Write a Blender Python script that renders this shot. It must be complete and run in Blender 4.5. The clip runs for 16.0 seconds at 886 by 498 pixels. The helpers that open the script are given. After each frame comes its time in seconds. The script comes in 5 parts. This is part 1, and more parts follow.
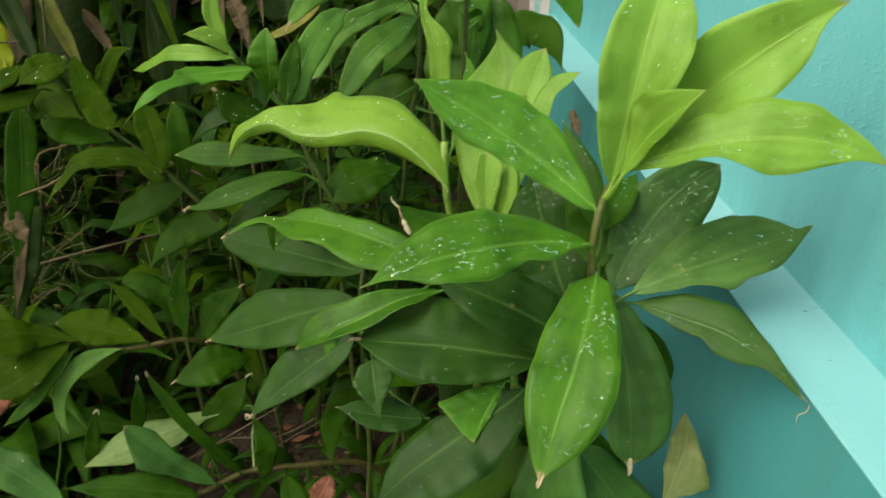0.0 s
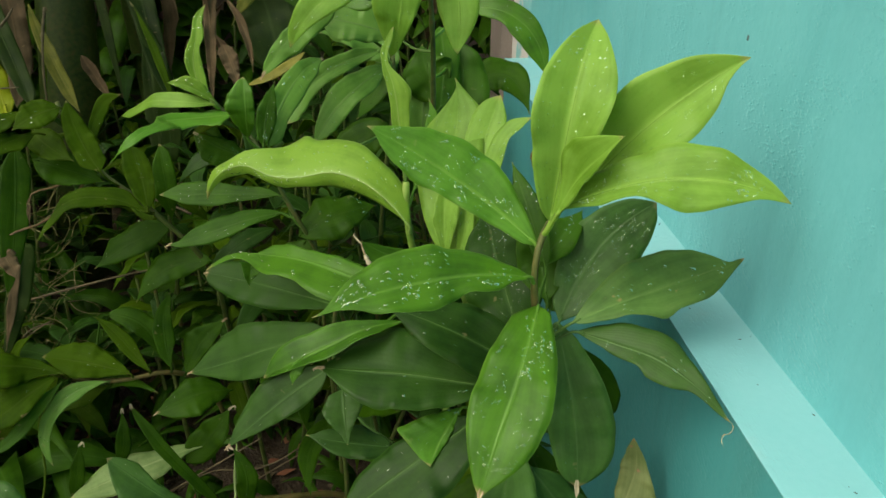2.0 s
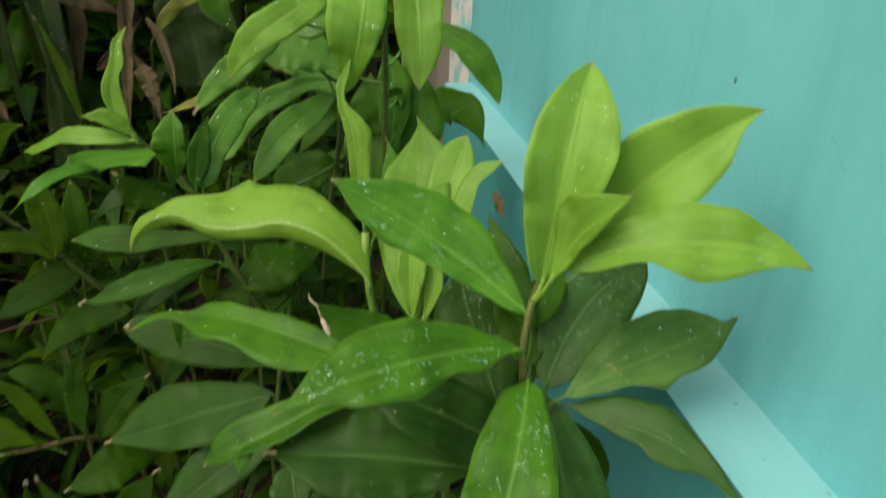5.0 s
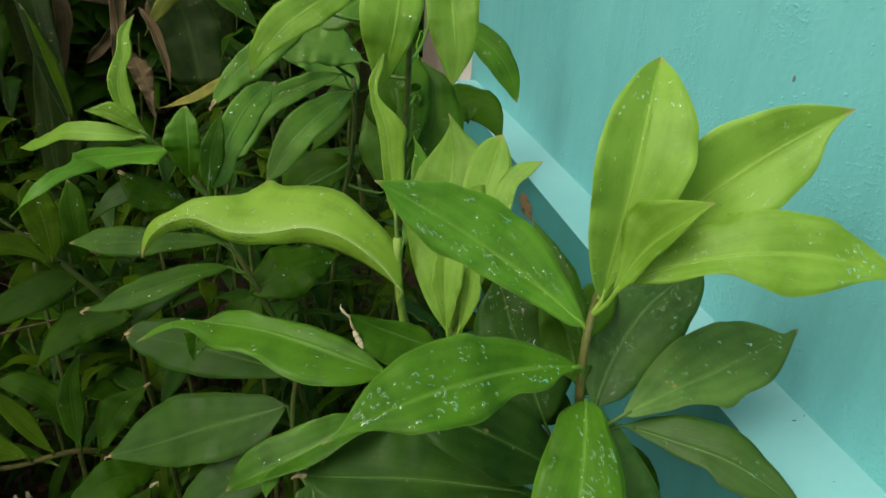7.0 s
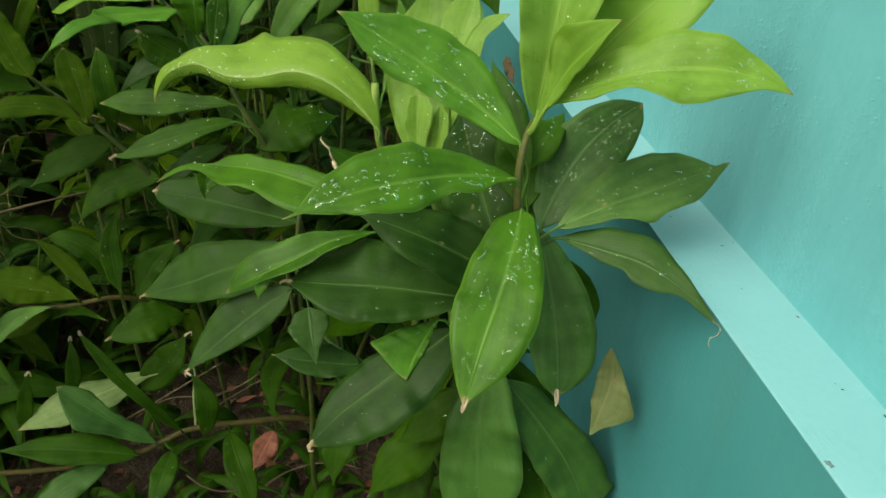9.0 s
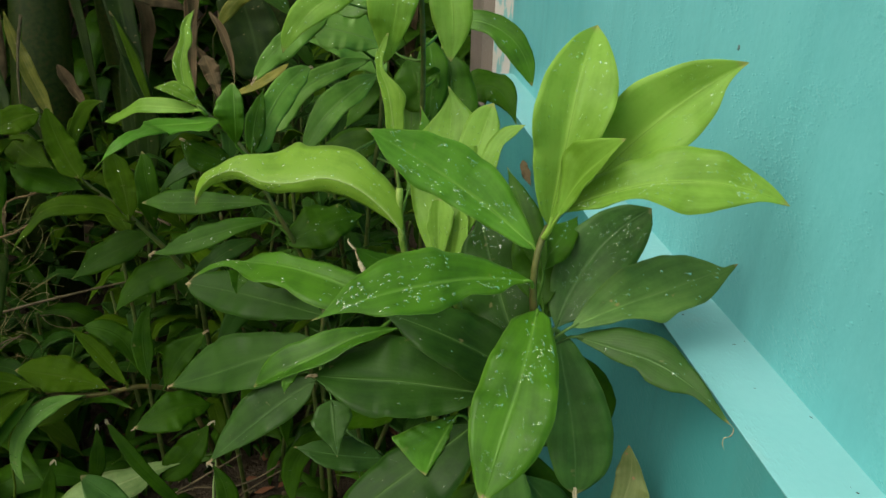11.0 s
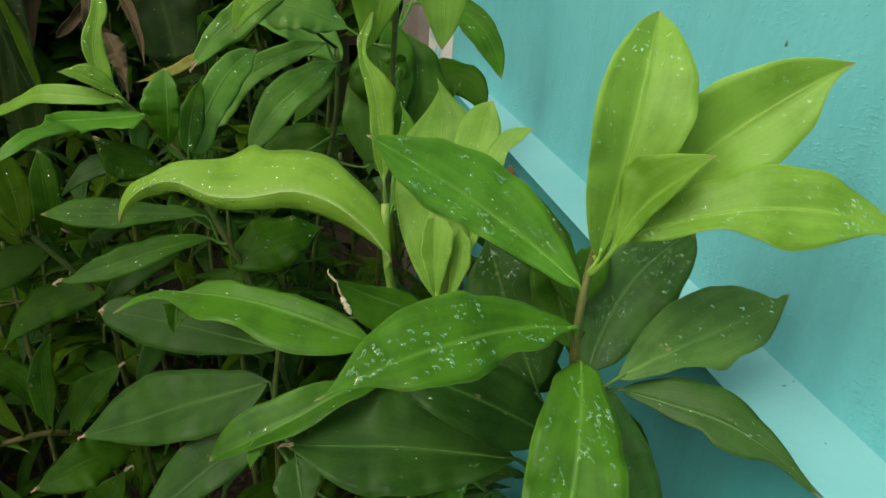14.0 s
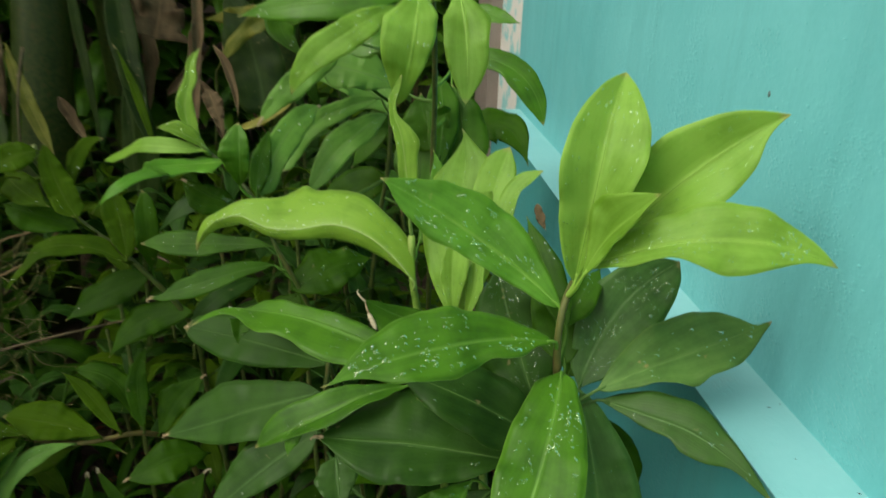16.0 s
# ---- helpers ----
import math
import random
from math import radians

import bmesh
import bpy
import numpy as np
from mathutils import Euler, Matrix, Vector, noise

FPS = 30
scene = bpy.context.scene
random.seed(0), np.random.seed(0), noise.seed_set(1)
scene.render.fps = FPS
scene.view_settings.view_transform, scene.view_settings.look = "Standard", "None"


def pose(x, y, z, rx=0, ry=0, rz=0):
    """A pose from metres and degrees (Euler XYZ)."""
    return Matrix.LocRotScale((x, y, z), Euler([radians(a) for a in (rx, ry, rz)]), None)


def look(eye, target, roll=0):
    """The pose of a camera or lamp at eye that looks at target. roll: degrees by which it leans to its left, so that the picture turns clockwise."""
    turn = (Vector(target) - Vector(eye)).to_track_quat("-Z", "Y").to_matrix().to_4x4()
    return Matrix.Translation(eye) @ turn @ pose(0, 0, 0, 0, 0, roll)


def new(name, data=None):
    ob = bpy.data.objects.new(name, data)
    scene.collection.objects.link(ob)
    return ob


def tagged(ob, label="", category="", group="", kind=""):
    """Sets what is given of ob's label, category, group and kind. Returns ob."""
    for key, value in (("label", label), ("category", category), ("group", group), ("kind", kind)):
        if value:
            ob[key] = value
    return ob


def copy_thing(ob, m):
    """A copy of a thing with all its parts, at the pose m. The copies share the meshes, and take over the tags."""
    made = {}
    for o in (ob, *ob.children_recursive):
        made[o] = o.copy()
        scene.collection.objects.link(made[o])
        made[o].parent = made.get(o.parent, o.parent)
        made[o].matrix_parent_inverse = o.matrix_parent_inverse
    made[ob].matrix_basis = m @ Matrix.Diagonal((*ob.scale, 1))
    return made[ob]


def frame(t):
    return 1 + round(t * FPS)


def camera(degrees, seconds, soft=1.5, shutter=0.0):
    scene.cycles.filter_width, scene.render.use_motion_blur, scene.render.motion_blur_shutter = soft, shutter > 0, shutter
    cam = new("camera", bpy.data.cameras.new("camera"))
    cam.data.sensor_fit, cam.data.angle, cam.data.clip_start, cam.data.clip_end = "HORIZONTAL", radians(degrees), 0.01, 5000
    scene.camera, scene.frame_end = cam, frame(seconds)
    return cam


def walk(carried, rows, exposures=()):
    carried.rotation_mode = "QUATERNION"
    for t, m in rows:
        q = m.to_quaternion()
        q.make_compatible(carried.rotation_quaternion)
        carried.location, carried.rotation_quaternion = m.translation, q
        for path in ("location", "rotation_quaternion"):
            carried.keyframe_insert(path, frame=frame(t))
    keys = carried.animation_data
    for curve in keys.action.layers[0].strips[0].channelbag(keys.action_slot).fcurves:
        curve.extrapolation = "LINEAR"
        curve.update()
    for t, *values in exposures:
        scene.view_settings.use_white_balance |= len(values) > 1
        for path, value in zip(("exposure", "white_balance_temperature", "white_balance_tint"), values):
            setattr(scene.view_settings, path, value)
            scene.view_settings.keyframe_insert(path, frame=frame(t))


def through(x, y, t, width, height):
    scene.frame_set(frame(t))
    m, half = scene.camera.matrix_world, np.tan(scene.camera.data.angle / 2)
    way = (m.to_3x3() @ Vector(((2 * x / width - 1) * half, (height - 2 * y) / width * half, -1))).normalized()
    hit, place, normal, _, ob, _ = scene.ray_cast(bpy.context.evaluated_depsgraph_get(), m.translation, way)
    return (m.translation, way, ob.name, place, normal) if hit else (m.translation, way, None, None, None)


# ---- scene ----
cam = camera(67.5, 16.0, soft=1.5, shutter=0.5)
METRES, EYE, TILT, LEAN, TURN = 1.0, 1.45, -31.5, 0.0, -3.4
ROWS = [
    (0.0, 0.0, 0.0, 0.0, 0.0, 0.0, -0.0),
    (0.5, 0.022, -0.0053, 0.0061, -1.51, 1.51, 0.37),
    (1.0, 0.0349, -0.0133, 0.0053, -1.3, 2.17, 0.48),
    (1.5, 0.0439, -0.0335, 0.0033, -0.5, 2.46, 0.47),
    (2.0, 0.0534, -0.0528, -0.0039, 0.09, 3.12, 0.23),
    (2.5, 0.0554, -0.0676, -0.0112, 1.59, 3.81, -0.51),
    (3.0, 0.0539, -0.0711, -0.0187, 1.37, 3.94, -1.38),
    (3.5, 0.0531, -0.0651, -0.0206, 1.86, 2.59, -0.94),
    (4.0, 0.0402, -0.0278, -0.024, -0.43, 0.1, 0.01),
    (4.5, 0.0294, 0.0094, 0.0071, -3.43, 0.52, 0.95),
    (5.0, 0.0048, 0.0394, 0.0552, -6.35, 4.25, 1.56),
    (5.2, -0.0147, 0.0483, 0.0726, -7.65, 5.65, 1.68),
    (7.3, -0.0533, 0.1037, 0.0578, -8.18, 3.14, 1.32),
    (7.5, -0.0403, 0.0989, 0.0422, -8.31, 2.04, 0.96),
    (8.0, -0.0148, 0.0728, 0.0061, -7.5, -1.94, 0.1),
    (8.5, 0.0093, 0.0346, -0.0205, -5.04, -3.25, 0.39),
    (9.0, 0.0257, -0.0062, -0.0364, -4.08, -2.54, 0.52),
    (9.5, 0.0236, -0.0502, -0.0403, -3.24, 1.22, 0.52),
    (10.0, 0.022, -0.0585, -0.0264, -3.12, 4.62, -0.17),
    (10.2, 0.0223, -0.0561, -0.0224, -3.01, 4.44, -0.01),
    (12.3, 0.0271, -0.0184, -0.0116, -1.76, 5.4, 0.28),
    (12.5, 0.0155, -0.0082, -0.0022, -2.98, 5.32, 0.45),
    (13.0, -0.013, 0.0405, 0.0179, -5.06, 4.27, 1.16),
    (13.5, -0.0472, 0.0784, 0.0266, -8.51, 4.04, 1.39),
    (14.0, -0.0673, 0.1163, 0.0399, -10.2, 3.53, 1.5),
    (14.5, -0.0776, 0.1327, 0.0528, -10.4, 3.87, 2.0),
    (15.0, -0.0705, 0.1279, 0.0531, -9.39, 4.81, 1.11),
    (15.5, -0.0377, 0.0754, 0.033, -6.99, 4.01, 0.71),
    (16.0, 0.0066, -0.0031, 0.014, -2.44, 7.11, -0.14),
]
walk(cam, [(t, pose(0, 0, EYE, TILT, LEAN, TURN) @ pose(METRES * x, METRES * y, METRES * z, 90 + pitch, roll, yaw)) for t, x, y, z, yaw, pitch, roll in ROWS],
     exposures=[(0, 1.08, 7700, 4), (0.5, 0.98, 7700, 4), (1, 0.95, 7700, 4), (2, 0.9, 7700, 4), (3, 0.87, 7700, 4), (3.5, 0.82, 7700, 4), (5, 0.82, 7700, 4), (7.5, 0.76, 7700, 4), (8, 0.82, 7700, 4), (8.5, 0.86, 7700, 4), (9, 0.9, 7700, 4), (9.5, 0.9, 7700, 4), (10, 0.8, 7500, 2), (12.5, 0.76, 7500, 2), (14, 0.76, 7500, 2), (16, 0.86, 7500, 2)])

# ---- light: soft overcast daylight, brighter from the open side behind the camera ----
world = bpy.data.worlds.new("world")
scene.world = world
world.use_nodes = True
wn = world.node_tree
sky = wn.nodes.new("ShaderNodeTexSky")
sky.sky_type, sky.sun_disc = "NISHITA", False
sky.sun_elevation, sky.sun_rotation = radians(53), radians(244)
sky.air_density, sky.dust_density, sky.ozone_density = 1.0, 4.0, 1.0
grey = wn.nodes.new("ShaderNodeHueSaturation")
grey.inputs["Saturation"].default_value = 0.04
wn.links.new(sky.outputs[0], grey.inputs["Color"])
wn.links.new(grey.outputs[0], wn.nodes["Background"].inputs["Color"])
wn.nodes["Background"].inputs["Strength"].default_value = 0.17
sun = new("sun", bpy.data.lights.new("sun", "SUN"))
sun.data.energy, sun.data.angle, sun.data.color = 0.82, radians(40), (1.0, 0.97, 0.90)
sun.matrix_world = look((-2.3, -1.1, 3.4), (0, 0, 0))

# ---- materials ----
def material(name, rough=0.5, spec=0.5):
    m = bpy.data.materials.new(name)
    m.use_nodes = True
    b = m.node_tree.nodes["Principled BSDF"]
    b.inputs["Roughness"].default_value = rough
    b.inputs["Specular IOR Level"].default_value = spec
    return m, m.node_tree, b


def node(tree, kind, **inputs):
    n = tree.nodes.new(kind)
    for k, v in inputs.items():
        n.inputs[k.replace("_", " ")].default_value = v
    return n


def ramp(tree, source, *stops):
    r = tree.nodes.new("ShaderNodeValToRGB")
    while len(r.color_ramp.elements) < len(stops):
        r.color_ramp.elements.new(0.5)
    for e, (at, c) in zip(r.color_ramp.elements, stops):
        e.position, e.color = at, (*c, 1)
    tree.links.new(source, r.inputs[0])
    return r.outputs[0]


def maths(tree, op, a, b=0.0, c=0.0, clamp=False):
    n = tree.nodes.new("ShaderNodeMath")
    n.operation, n.use_clamp = op, clamp
    for i, v in enumerate((a, b, c)):
        if isinstance(v, (int, float)):
            n.inputs[i].default_value = v
        else:
            tree.links.new(v, n.inputs[i])
    return n.outputs[0]


def blend(tree, fac, a, b):
    n = tree.nodes.new("ShaderNodeMix")
    n.data_type = "RGBA"
    for i, v in ((0, fac), (6, a), (7, b)):
        if isinstance(v, (int, float)):
            n.inputs[i].default_value = v
        elif isinstance(v, tuple):
            n.inputs[i].default_value = (*v, 1)
        else:
            tree.links.new(v, n.inputs[i])
    return n.outputs[2]


def leaf_material(name, low, high, rib, back, rough=0.36, through=0.22, spots=0.1, edge=(0.29, 0.22, 0.11), pleat=0.18, spec=0.18):
    """A leaf skin: blade colour between low and high, a paler midrib, faint veins that run towards the tip,
    small blemishes, a scorched tip; u runs across the blade, v along it."""
    m, t, b = material(name, rough, spec)
    uv = t.nodes.new("ShaderNodeUVMap")
    uv.uv_map = "uv"
    sep = t.nodes.new("ShaderNodeSeparateXYZ")
    t.links.new(uv.outputs[0], sep.inputs[0])
    u, v = sep.outputs[0], sep.outputs[1]
    info = t.nodes.new("ShaderNodeObjectInfo")
    geo = t.nodes.new("ShaderNodeNewGeometry")
    side = maths(t, "ABSOLUTE", maths(t, "SUBTRACT", u, 0.5))
    shift = t.nodes.new("ShaderNodeVectorMath")
    shift.operation = "ADD"
    t.links.new(geo.outputs["Position"], shift.inputs[0])
    t.links.new(info.outputs["Random"], shift.inputs[1])
    broad = node(t, "ShaderNodeTexNoise", Scale=22.0, Detail=3.0)
    fine = node(t, "ShaderNodeTexNoise", Scale=190.0, Detail=3.0)
    for n in (broad, fine):
        t.links.new(shift.outputs[0], n.inputs["Vector"])
    tone = maths(t, "ADD", maths(t, "MULTIPLY_ADD", broad.outputs[0], 1.25, -0.35), maths(t, "ADD", maths(t, "MULTIPLY", info.outputs["Random"], 0.3), maths(t, "MULTIPLY", fine.outputs[0], 0.34)))
    # veins: fine lines that leave the midrib and sweep towards the tip
    sweep = maths(t, "SUBTRACT", maths(t, "MULTIPLY", side, 105.0), maths(t, "MULTIPLY", v, 34.0))
    vein = maths(t, "SINE", maths(t, "ADD", sweep, maths(t, "MULTIPLY", broad.outputs[0], 2.0)))
    stripe = maths(t, "SINE", maths(t, "MULTIPLY_ADD", sweep, 0.31, maths(t, "MULTIPLY", info.outputs["Random"], 6.0)))
    tone = maths(t, "ADD", tone, maths(t, "MULTIPLY_ADD", vein, 0.025, maths(t, "MULTIPLY", stripe, 0.06)))
    colour = ramp(t, tone, (0.22, low), (0.78, high))
    width = maths(t, "MULTIPLY_ADD", maths(t, "SUBTRACT", 1.0, v), 0.050, 0.012)
    ribmask = maths(t, "SUBTRACT", 1.0, maths(t, "DIVIDE", side, width), clamp=True)
    colour = blend(t, maths(t, "MULTIPLY", ribmask, 0.5), colour, rib)
    # margin paled in the colour for its wet sheen, blemishes and a scorched tip
    margin = maths(t, "MULTIPLY", maths(t, "SUBTRACT", side, 0.47), 22.0, clamp=True)
    colour = blend(t, maths(t, "MULTIPLY", margin, 0.6), colour, rib)
    spot = node(t, "ShaderNodeTexNoise", Scale=70.0, Detail=4.0)
    t.links.new(shift.outputs[0], spot.inputs["Vector"])
    mark = maths(t, "MULTIPLY", maths(t, "SUBTRACT", spot.outputs[0], 0.69), 14.0, clamp=True)
    colour = blend(t, maths(t, "MULTIPLY", mark, spots * 4), colour, edge)
    tip = maths(t, "MULTIPLY", maths(t, "SUBTRACT", maths(t, "ADD", v, maths(t, "MULTIPLY_ADD", broad.outputs[0], 0.05, maths(t, "MULTIPLY", fine.outputs[0], 0.03))), 1.0), 40.0, clamp=True)
    colour = blend(t, maths(t, "MULTIPLY", tip, 0.6), colour, edge)
    t.links.new(colour, b.inputs["Base Color"])
    t.links.new(maths(t, "MULTIPLY_ADD", fine.outputs[0], 0.3, rough - 0.14), b.inputs["Roughness"])
    relief = maths(t, "ADD", maths(t, "MULTIPLY", vein, pleat * 0.3), maths(t, "ADD", maths(t, "MULTIPLY_ADD", fine.outputs[0], 0.6, maths(t, "MULTIPLY", broad.outputs[0], 2.5)), maths(t, "MULTIPLY", ribmask, -1.6)))
    bump = node(t, "ShaderNodeBump", Strength=0.35, Distance=0.0012)
    t.links.new(relief, bump.inputs["Height"])
    t.links.new(bump.outputs[0], b.inputs["Normal"])
    soft = t.nodes.new("ShaderNodeBsdfTranslucent")
    t.links.new(blend(t, 0.5, colour, back), soft.inputs["Color"])
    mix = node(t, "ShaderNodeMixShader", Fac=through)
    t.links.new(b.outputs[0], mix.inputs[1])
    t.links.new(soft.outputs[0], mix.inputs[2])
    t.links.new(mix.outputs[0], t.nodes["Material Output"].inputs["Surface"])
    return m


LEAF = {
    "Y": leaf_material("young_leaf", (0.086, 0.196, 0.016), (0.180, 0.340, 0.054), (0.28, 0.44, 0.09), (0.55, 0.80, 0.12), 0.42, 0.38, 0.03, pleat=0.22, spec=0.2),
    "G": leaf_material("green_leaf", (0.0175, 0.068, 0.003), (0.050, 0.150, 0.008), (0.12, 0.26, 0.045), (0.16, 0.40, 0.03), 0.42, 0.26, 0.05, spec=0.2),
    "F": leaf_material("fresh_leaf", (0.026, 0.098, 0.006), (0.068, 0.202, 0.018), (0.16, 0.31, 0.05), (0.24, 0.46, 0.03), 0.42, 0.30, 0.05, spec=0.18),
    # Inner and rear leaves: their shade is put into these two darker greens.
    "D": leaf_material("dark_shaded_leaf", (0.0125, 0.046, 0.0016), (0.031, 0.090, 0.004), (0.034, 0.085, 0.012), (0.05, 0.16, 0.01), 0.46, 0.36, 0.1, spec=0.08),
    "E": leaf_material("dusky_shaded_leaf", (0.0085, 0.033, 0.004), (0.0215, 0.066, 0.008), (0.045, 0.11, 0.02), (0.05, 0.16, 0.01), 0.42, 0.28, 0.1, spec=0.12),
    "M": leaf_material("middle_leaf", (0.0150, 0.059, 0.003), (0.042, 0.122, 0.008), (0.07, 0.15, 0.03), (0.10, 0.28, 0.03), 0.44, 0.36, 0.1, spec=0.11),
    "C": leaf_material("grey_green_leaf", (0.036, 0.094, 0.017), (0.078, 0.168, 0.036), (0.10, 0.19, 0.05), (0.12, 0.27, 0.05), 0.44, 0.28, 0.12, (0.45, 0.24, 0.13), spec=0.25),
    "N": leaf_material("dull_leaf", (0.0130, 0.045, 0.007), (0.032, 0.087, 0.014), (0.06, 0.13, 0.035), (0.08, 0.20, 0.03), 0.44, 0.28, 0.12, spec=0.2),
    # Paler green, with sky sheen and haze put into the colour.
    "L": leaf_material("sheen_leaf", (0.053, 0.150, 0.017), (0.112, 0.255, 0.040), (0.14, 0.23, 0.07), (0.14, 0.30, 0.04), 0.48, 0.34, 0.1, spec=0.25),
    "B": leaf_material("blue_green_leaf", (0.025, 0.084, 0.014), (0.058, 0.156, 0.028), (0.08, 0.17, 0.045), (0.10, 0.26, 0.04), 0.44, 0.28, 0.1, spec=0.25),
    "W": leaf_material("pale_green_leaf", (0.074, 0.168, 0.010), (0.155, 0.292, 0.034), (0.25, 0.36, 0.14), (0.25, 0.42, 0.08), 0.42, 0.3, 0.05, pleat=0.2),
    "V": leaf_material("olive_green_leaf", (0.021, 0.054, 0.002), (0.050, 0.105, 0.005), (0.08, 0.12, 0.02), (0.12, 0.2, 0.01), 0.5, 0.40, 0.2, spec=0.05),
    "O": leaf_material("old_leaf", (0.088, 0.130, 0.038), (0.175, 0.215, 0.080), (0.26, 0.28, 0.12), (0.3, 0.35, 0.12), 0.5, 0.2, 0.4, (0.30, 0.16, 0.09)),
    "P": leaf_material("pale_leaf", (0.10, 0.185, 0.05), (0.20, 0.31, 0.10), (0.36, 0.45, 0.2), (0.25, 0.4, 0.1), 0.40, 0.2, 0.2),
    # Banana leaf, near black: the shade it stands in is in the colour.
    "S": leaf_material("shaded_banana_leaf", (0.007, 0.020, 0.003), (0.020, 0.040, 0.006), (0.04, 0.07, 0.02), (0.1, 0.2, 0.03), 0.5, 0.15, 0.2, spec=0.1),
    "K": leaf_material("dry_leaf", (0.042, 0.030, 0.016), (0.12, 0.084, 0.047), (0.19, 0.13, 0.07), (0.3, 0.2, 0.1), 0.8, 0.15, 0.3),
    "O2": leaf_material("olive_leaf", (0.07, 0.09, 0.012), (0.19, 0.18, 0.03), (0.25, 0.22, 0.06), (0.2, 0.2, 0.03), 0.5, 0.2, 0.3),
    "YY": leaf_material("yellow_leaf", (0.22, 0.32, 0.012), (0.38, 0.46, 0.025), (0.5, 0.55, 0.1), (0.6, 0.65, 0.05), 0.45, 0.35, 0.2),
    "H": leaf_material("withered_leaf", (0.28, 0.24, 0.16), (0.48, 0.42, 0.30), (0.5, 0.42, 0.3), (0.4, 0.3, 0.2), 0.8, 0.15, 0.3),
    "R": leaf_material("fallen_leaf", (0.10, 0.032, 0.02), (0.22, 0.085, 0.05), (0.3, 0.14, 0.08), (0.3, 0.1, 0.05), 0.55, 0.1, 0.2),
}


def stem_material(name, low, high, ring):
    m, t, b = material(name, 0.5, 0.2)
    geo = t.nodes.new("ShaderNodeNewGeometry")
    n = node(t, "ShaderNodeTexNoise", Scale=60.0, Detail=4.0)
    t.links.new(geo.outputs["Position"], n.inputs["Vector"])
    t.links.new(ramp(t, n.outputs[0], (0.3, low), (0.55, high), (0.75, ring)), b.inputs["Base Color"])
    bump = node(t, "ShaderNodeBump", Strength=0.3, Distance=0.001)
    t.links.new(n.outputs[0], bump.inputs["Height"])
    t.links.new(bump.outputs[0], b.inputs["Normal"])
    return m


STEM = stem_material("green_stem", (0.030, 0.050, 0.012), (0.06, 0.085, 0.02), (0.09, 0.055, 0.025))
BROWN = stem_material("brown_stem", (0.05, 0.045, 0.014), (0.09, 0.078, 0.024), (0.10, 0.055, 0.025))
RUDDY = stem_material("ruddy_stem", (0.046, 0.060, 0.014), (0.082, 0.086, 0.024), (0.10, 0.060, 0.028))
FRESH = stem_material("fresh_stem", (0.07, 0.14, 0.02), (0.13, 0.22, 0.04), (0.17, 0.22, 0.06))
# The pseudostem's colour also holds the shade at the back of the bed.
TRUNK = stem_material("shaded_banana_stem", (0.008, 0.020, 0.002), (0.019, 0.036, 0.004), (0.040, 0.030, 0.008))
STRAW = stem_material("straw", (0.10, 0.10, 0.03), (0.19, 0.17, 0.07), (0.26, 0.21, 0.11))
TWIG = stem_material("dry_stalk", (0.04, 0.032, 0.016), (0.08, 0.062, 0.034), (0.12, 0.09, 0.05))
HUSK = stem_material("withered_tip", (0.19, 0.135, 0.075), (0.34, 0.27, 0.17), (0.14, 0.075, 0.04))

RIB = {}
for key, low, high in (("Y", (0.10, 0.235, 0.020), (0.165, 0.32, 0.042)), ("W", (0.14, 0.25, 0.06), (0.22, 0.33, 0.10)), ("G", (0.040, 0.125, 0.010), (0.078, 0.185, 0.022)), ("F", (0.060, 0.165, 0.014), (0.105, 0.235, 0.030)),
                       ("E", (0.026, 0.078, 0.010), (0.050, 0.115, 0.020)), ("M", (0.032, 0.095, 0.010), (0.062, 0.14, 0.022)), ("L", (0.06, 0.15, 0.03), (0.10, 0.20, 0.05)), ("B", (0.04, 0.11, 0.025), (0.07, 0.16, 0.04)), ("C", (0.06, 0.14, 0.03), (0.09, 0.18, 0.045)), ("N", (0.034, 0.09, 0.018), (0.06, 0.13, 0.03))):
    RIB[key] = stem_material("midrib", low, high, high)

WATER, wt, _ = material("rain_water", 0.06, 0.5)
clear = wt.nodes.new("ShaderNodeBsdfTransparent")
clear.inputs["Color"].default_value = (0.94, 0.97, 0.93, 1)
gloss = node(wt, "ShaderNodeBsdfGlossy", Roughness=0.09)
gloss.inputs["Color"].default_value = (0.93, 1.0, 0.86, 1)
film = node(wt, "ShaderNodeFresnel", IOR=1.43)
wet_skin = wt.nodes.new("ShaderNodeMixShader")
wt.links.new(film.outputs[0], wet_skin.inputs[0])
wt.links.new(clear.outputs[0], wet_skin.inputs[1])
wt.links.new(gloss.outputs[0], wet_skin.inputs[2])
wt.links.new(wet_skin.outputs[0], wt.nodes["Material Output"].inputs["Surface"])


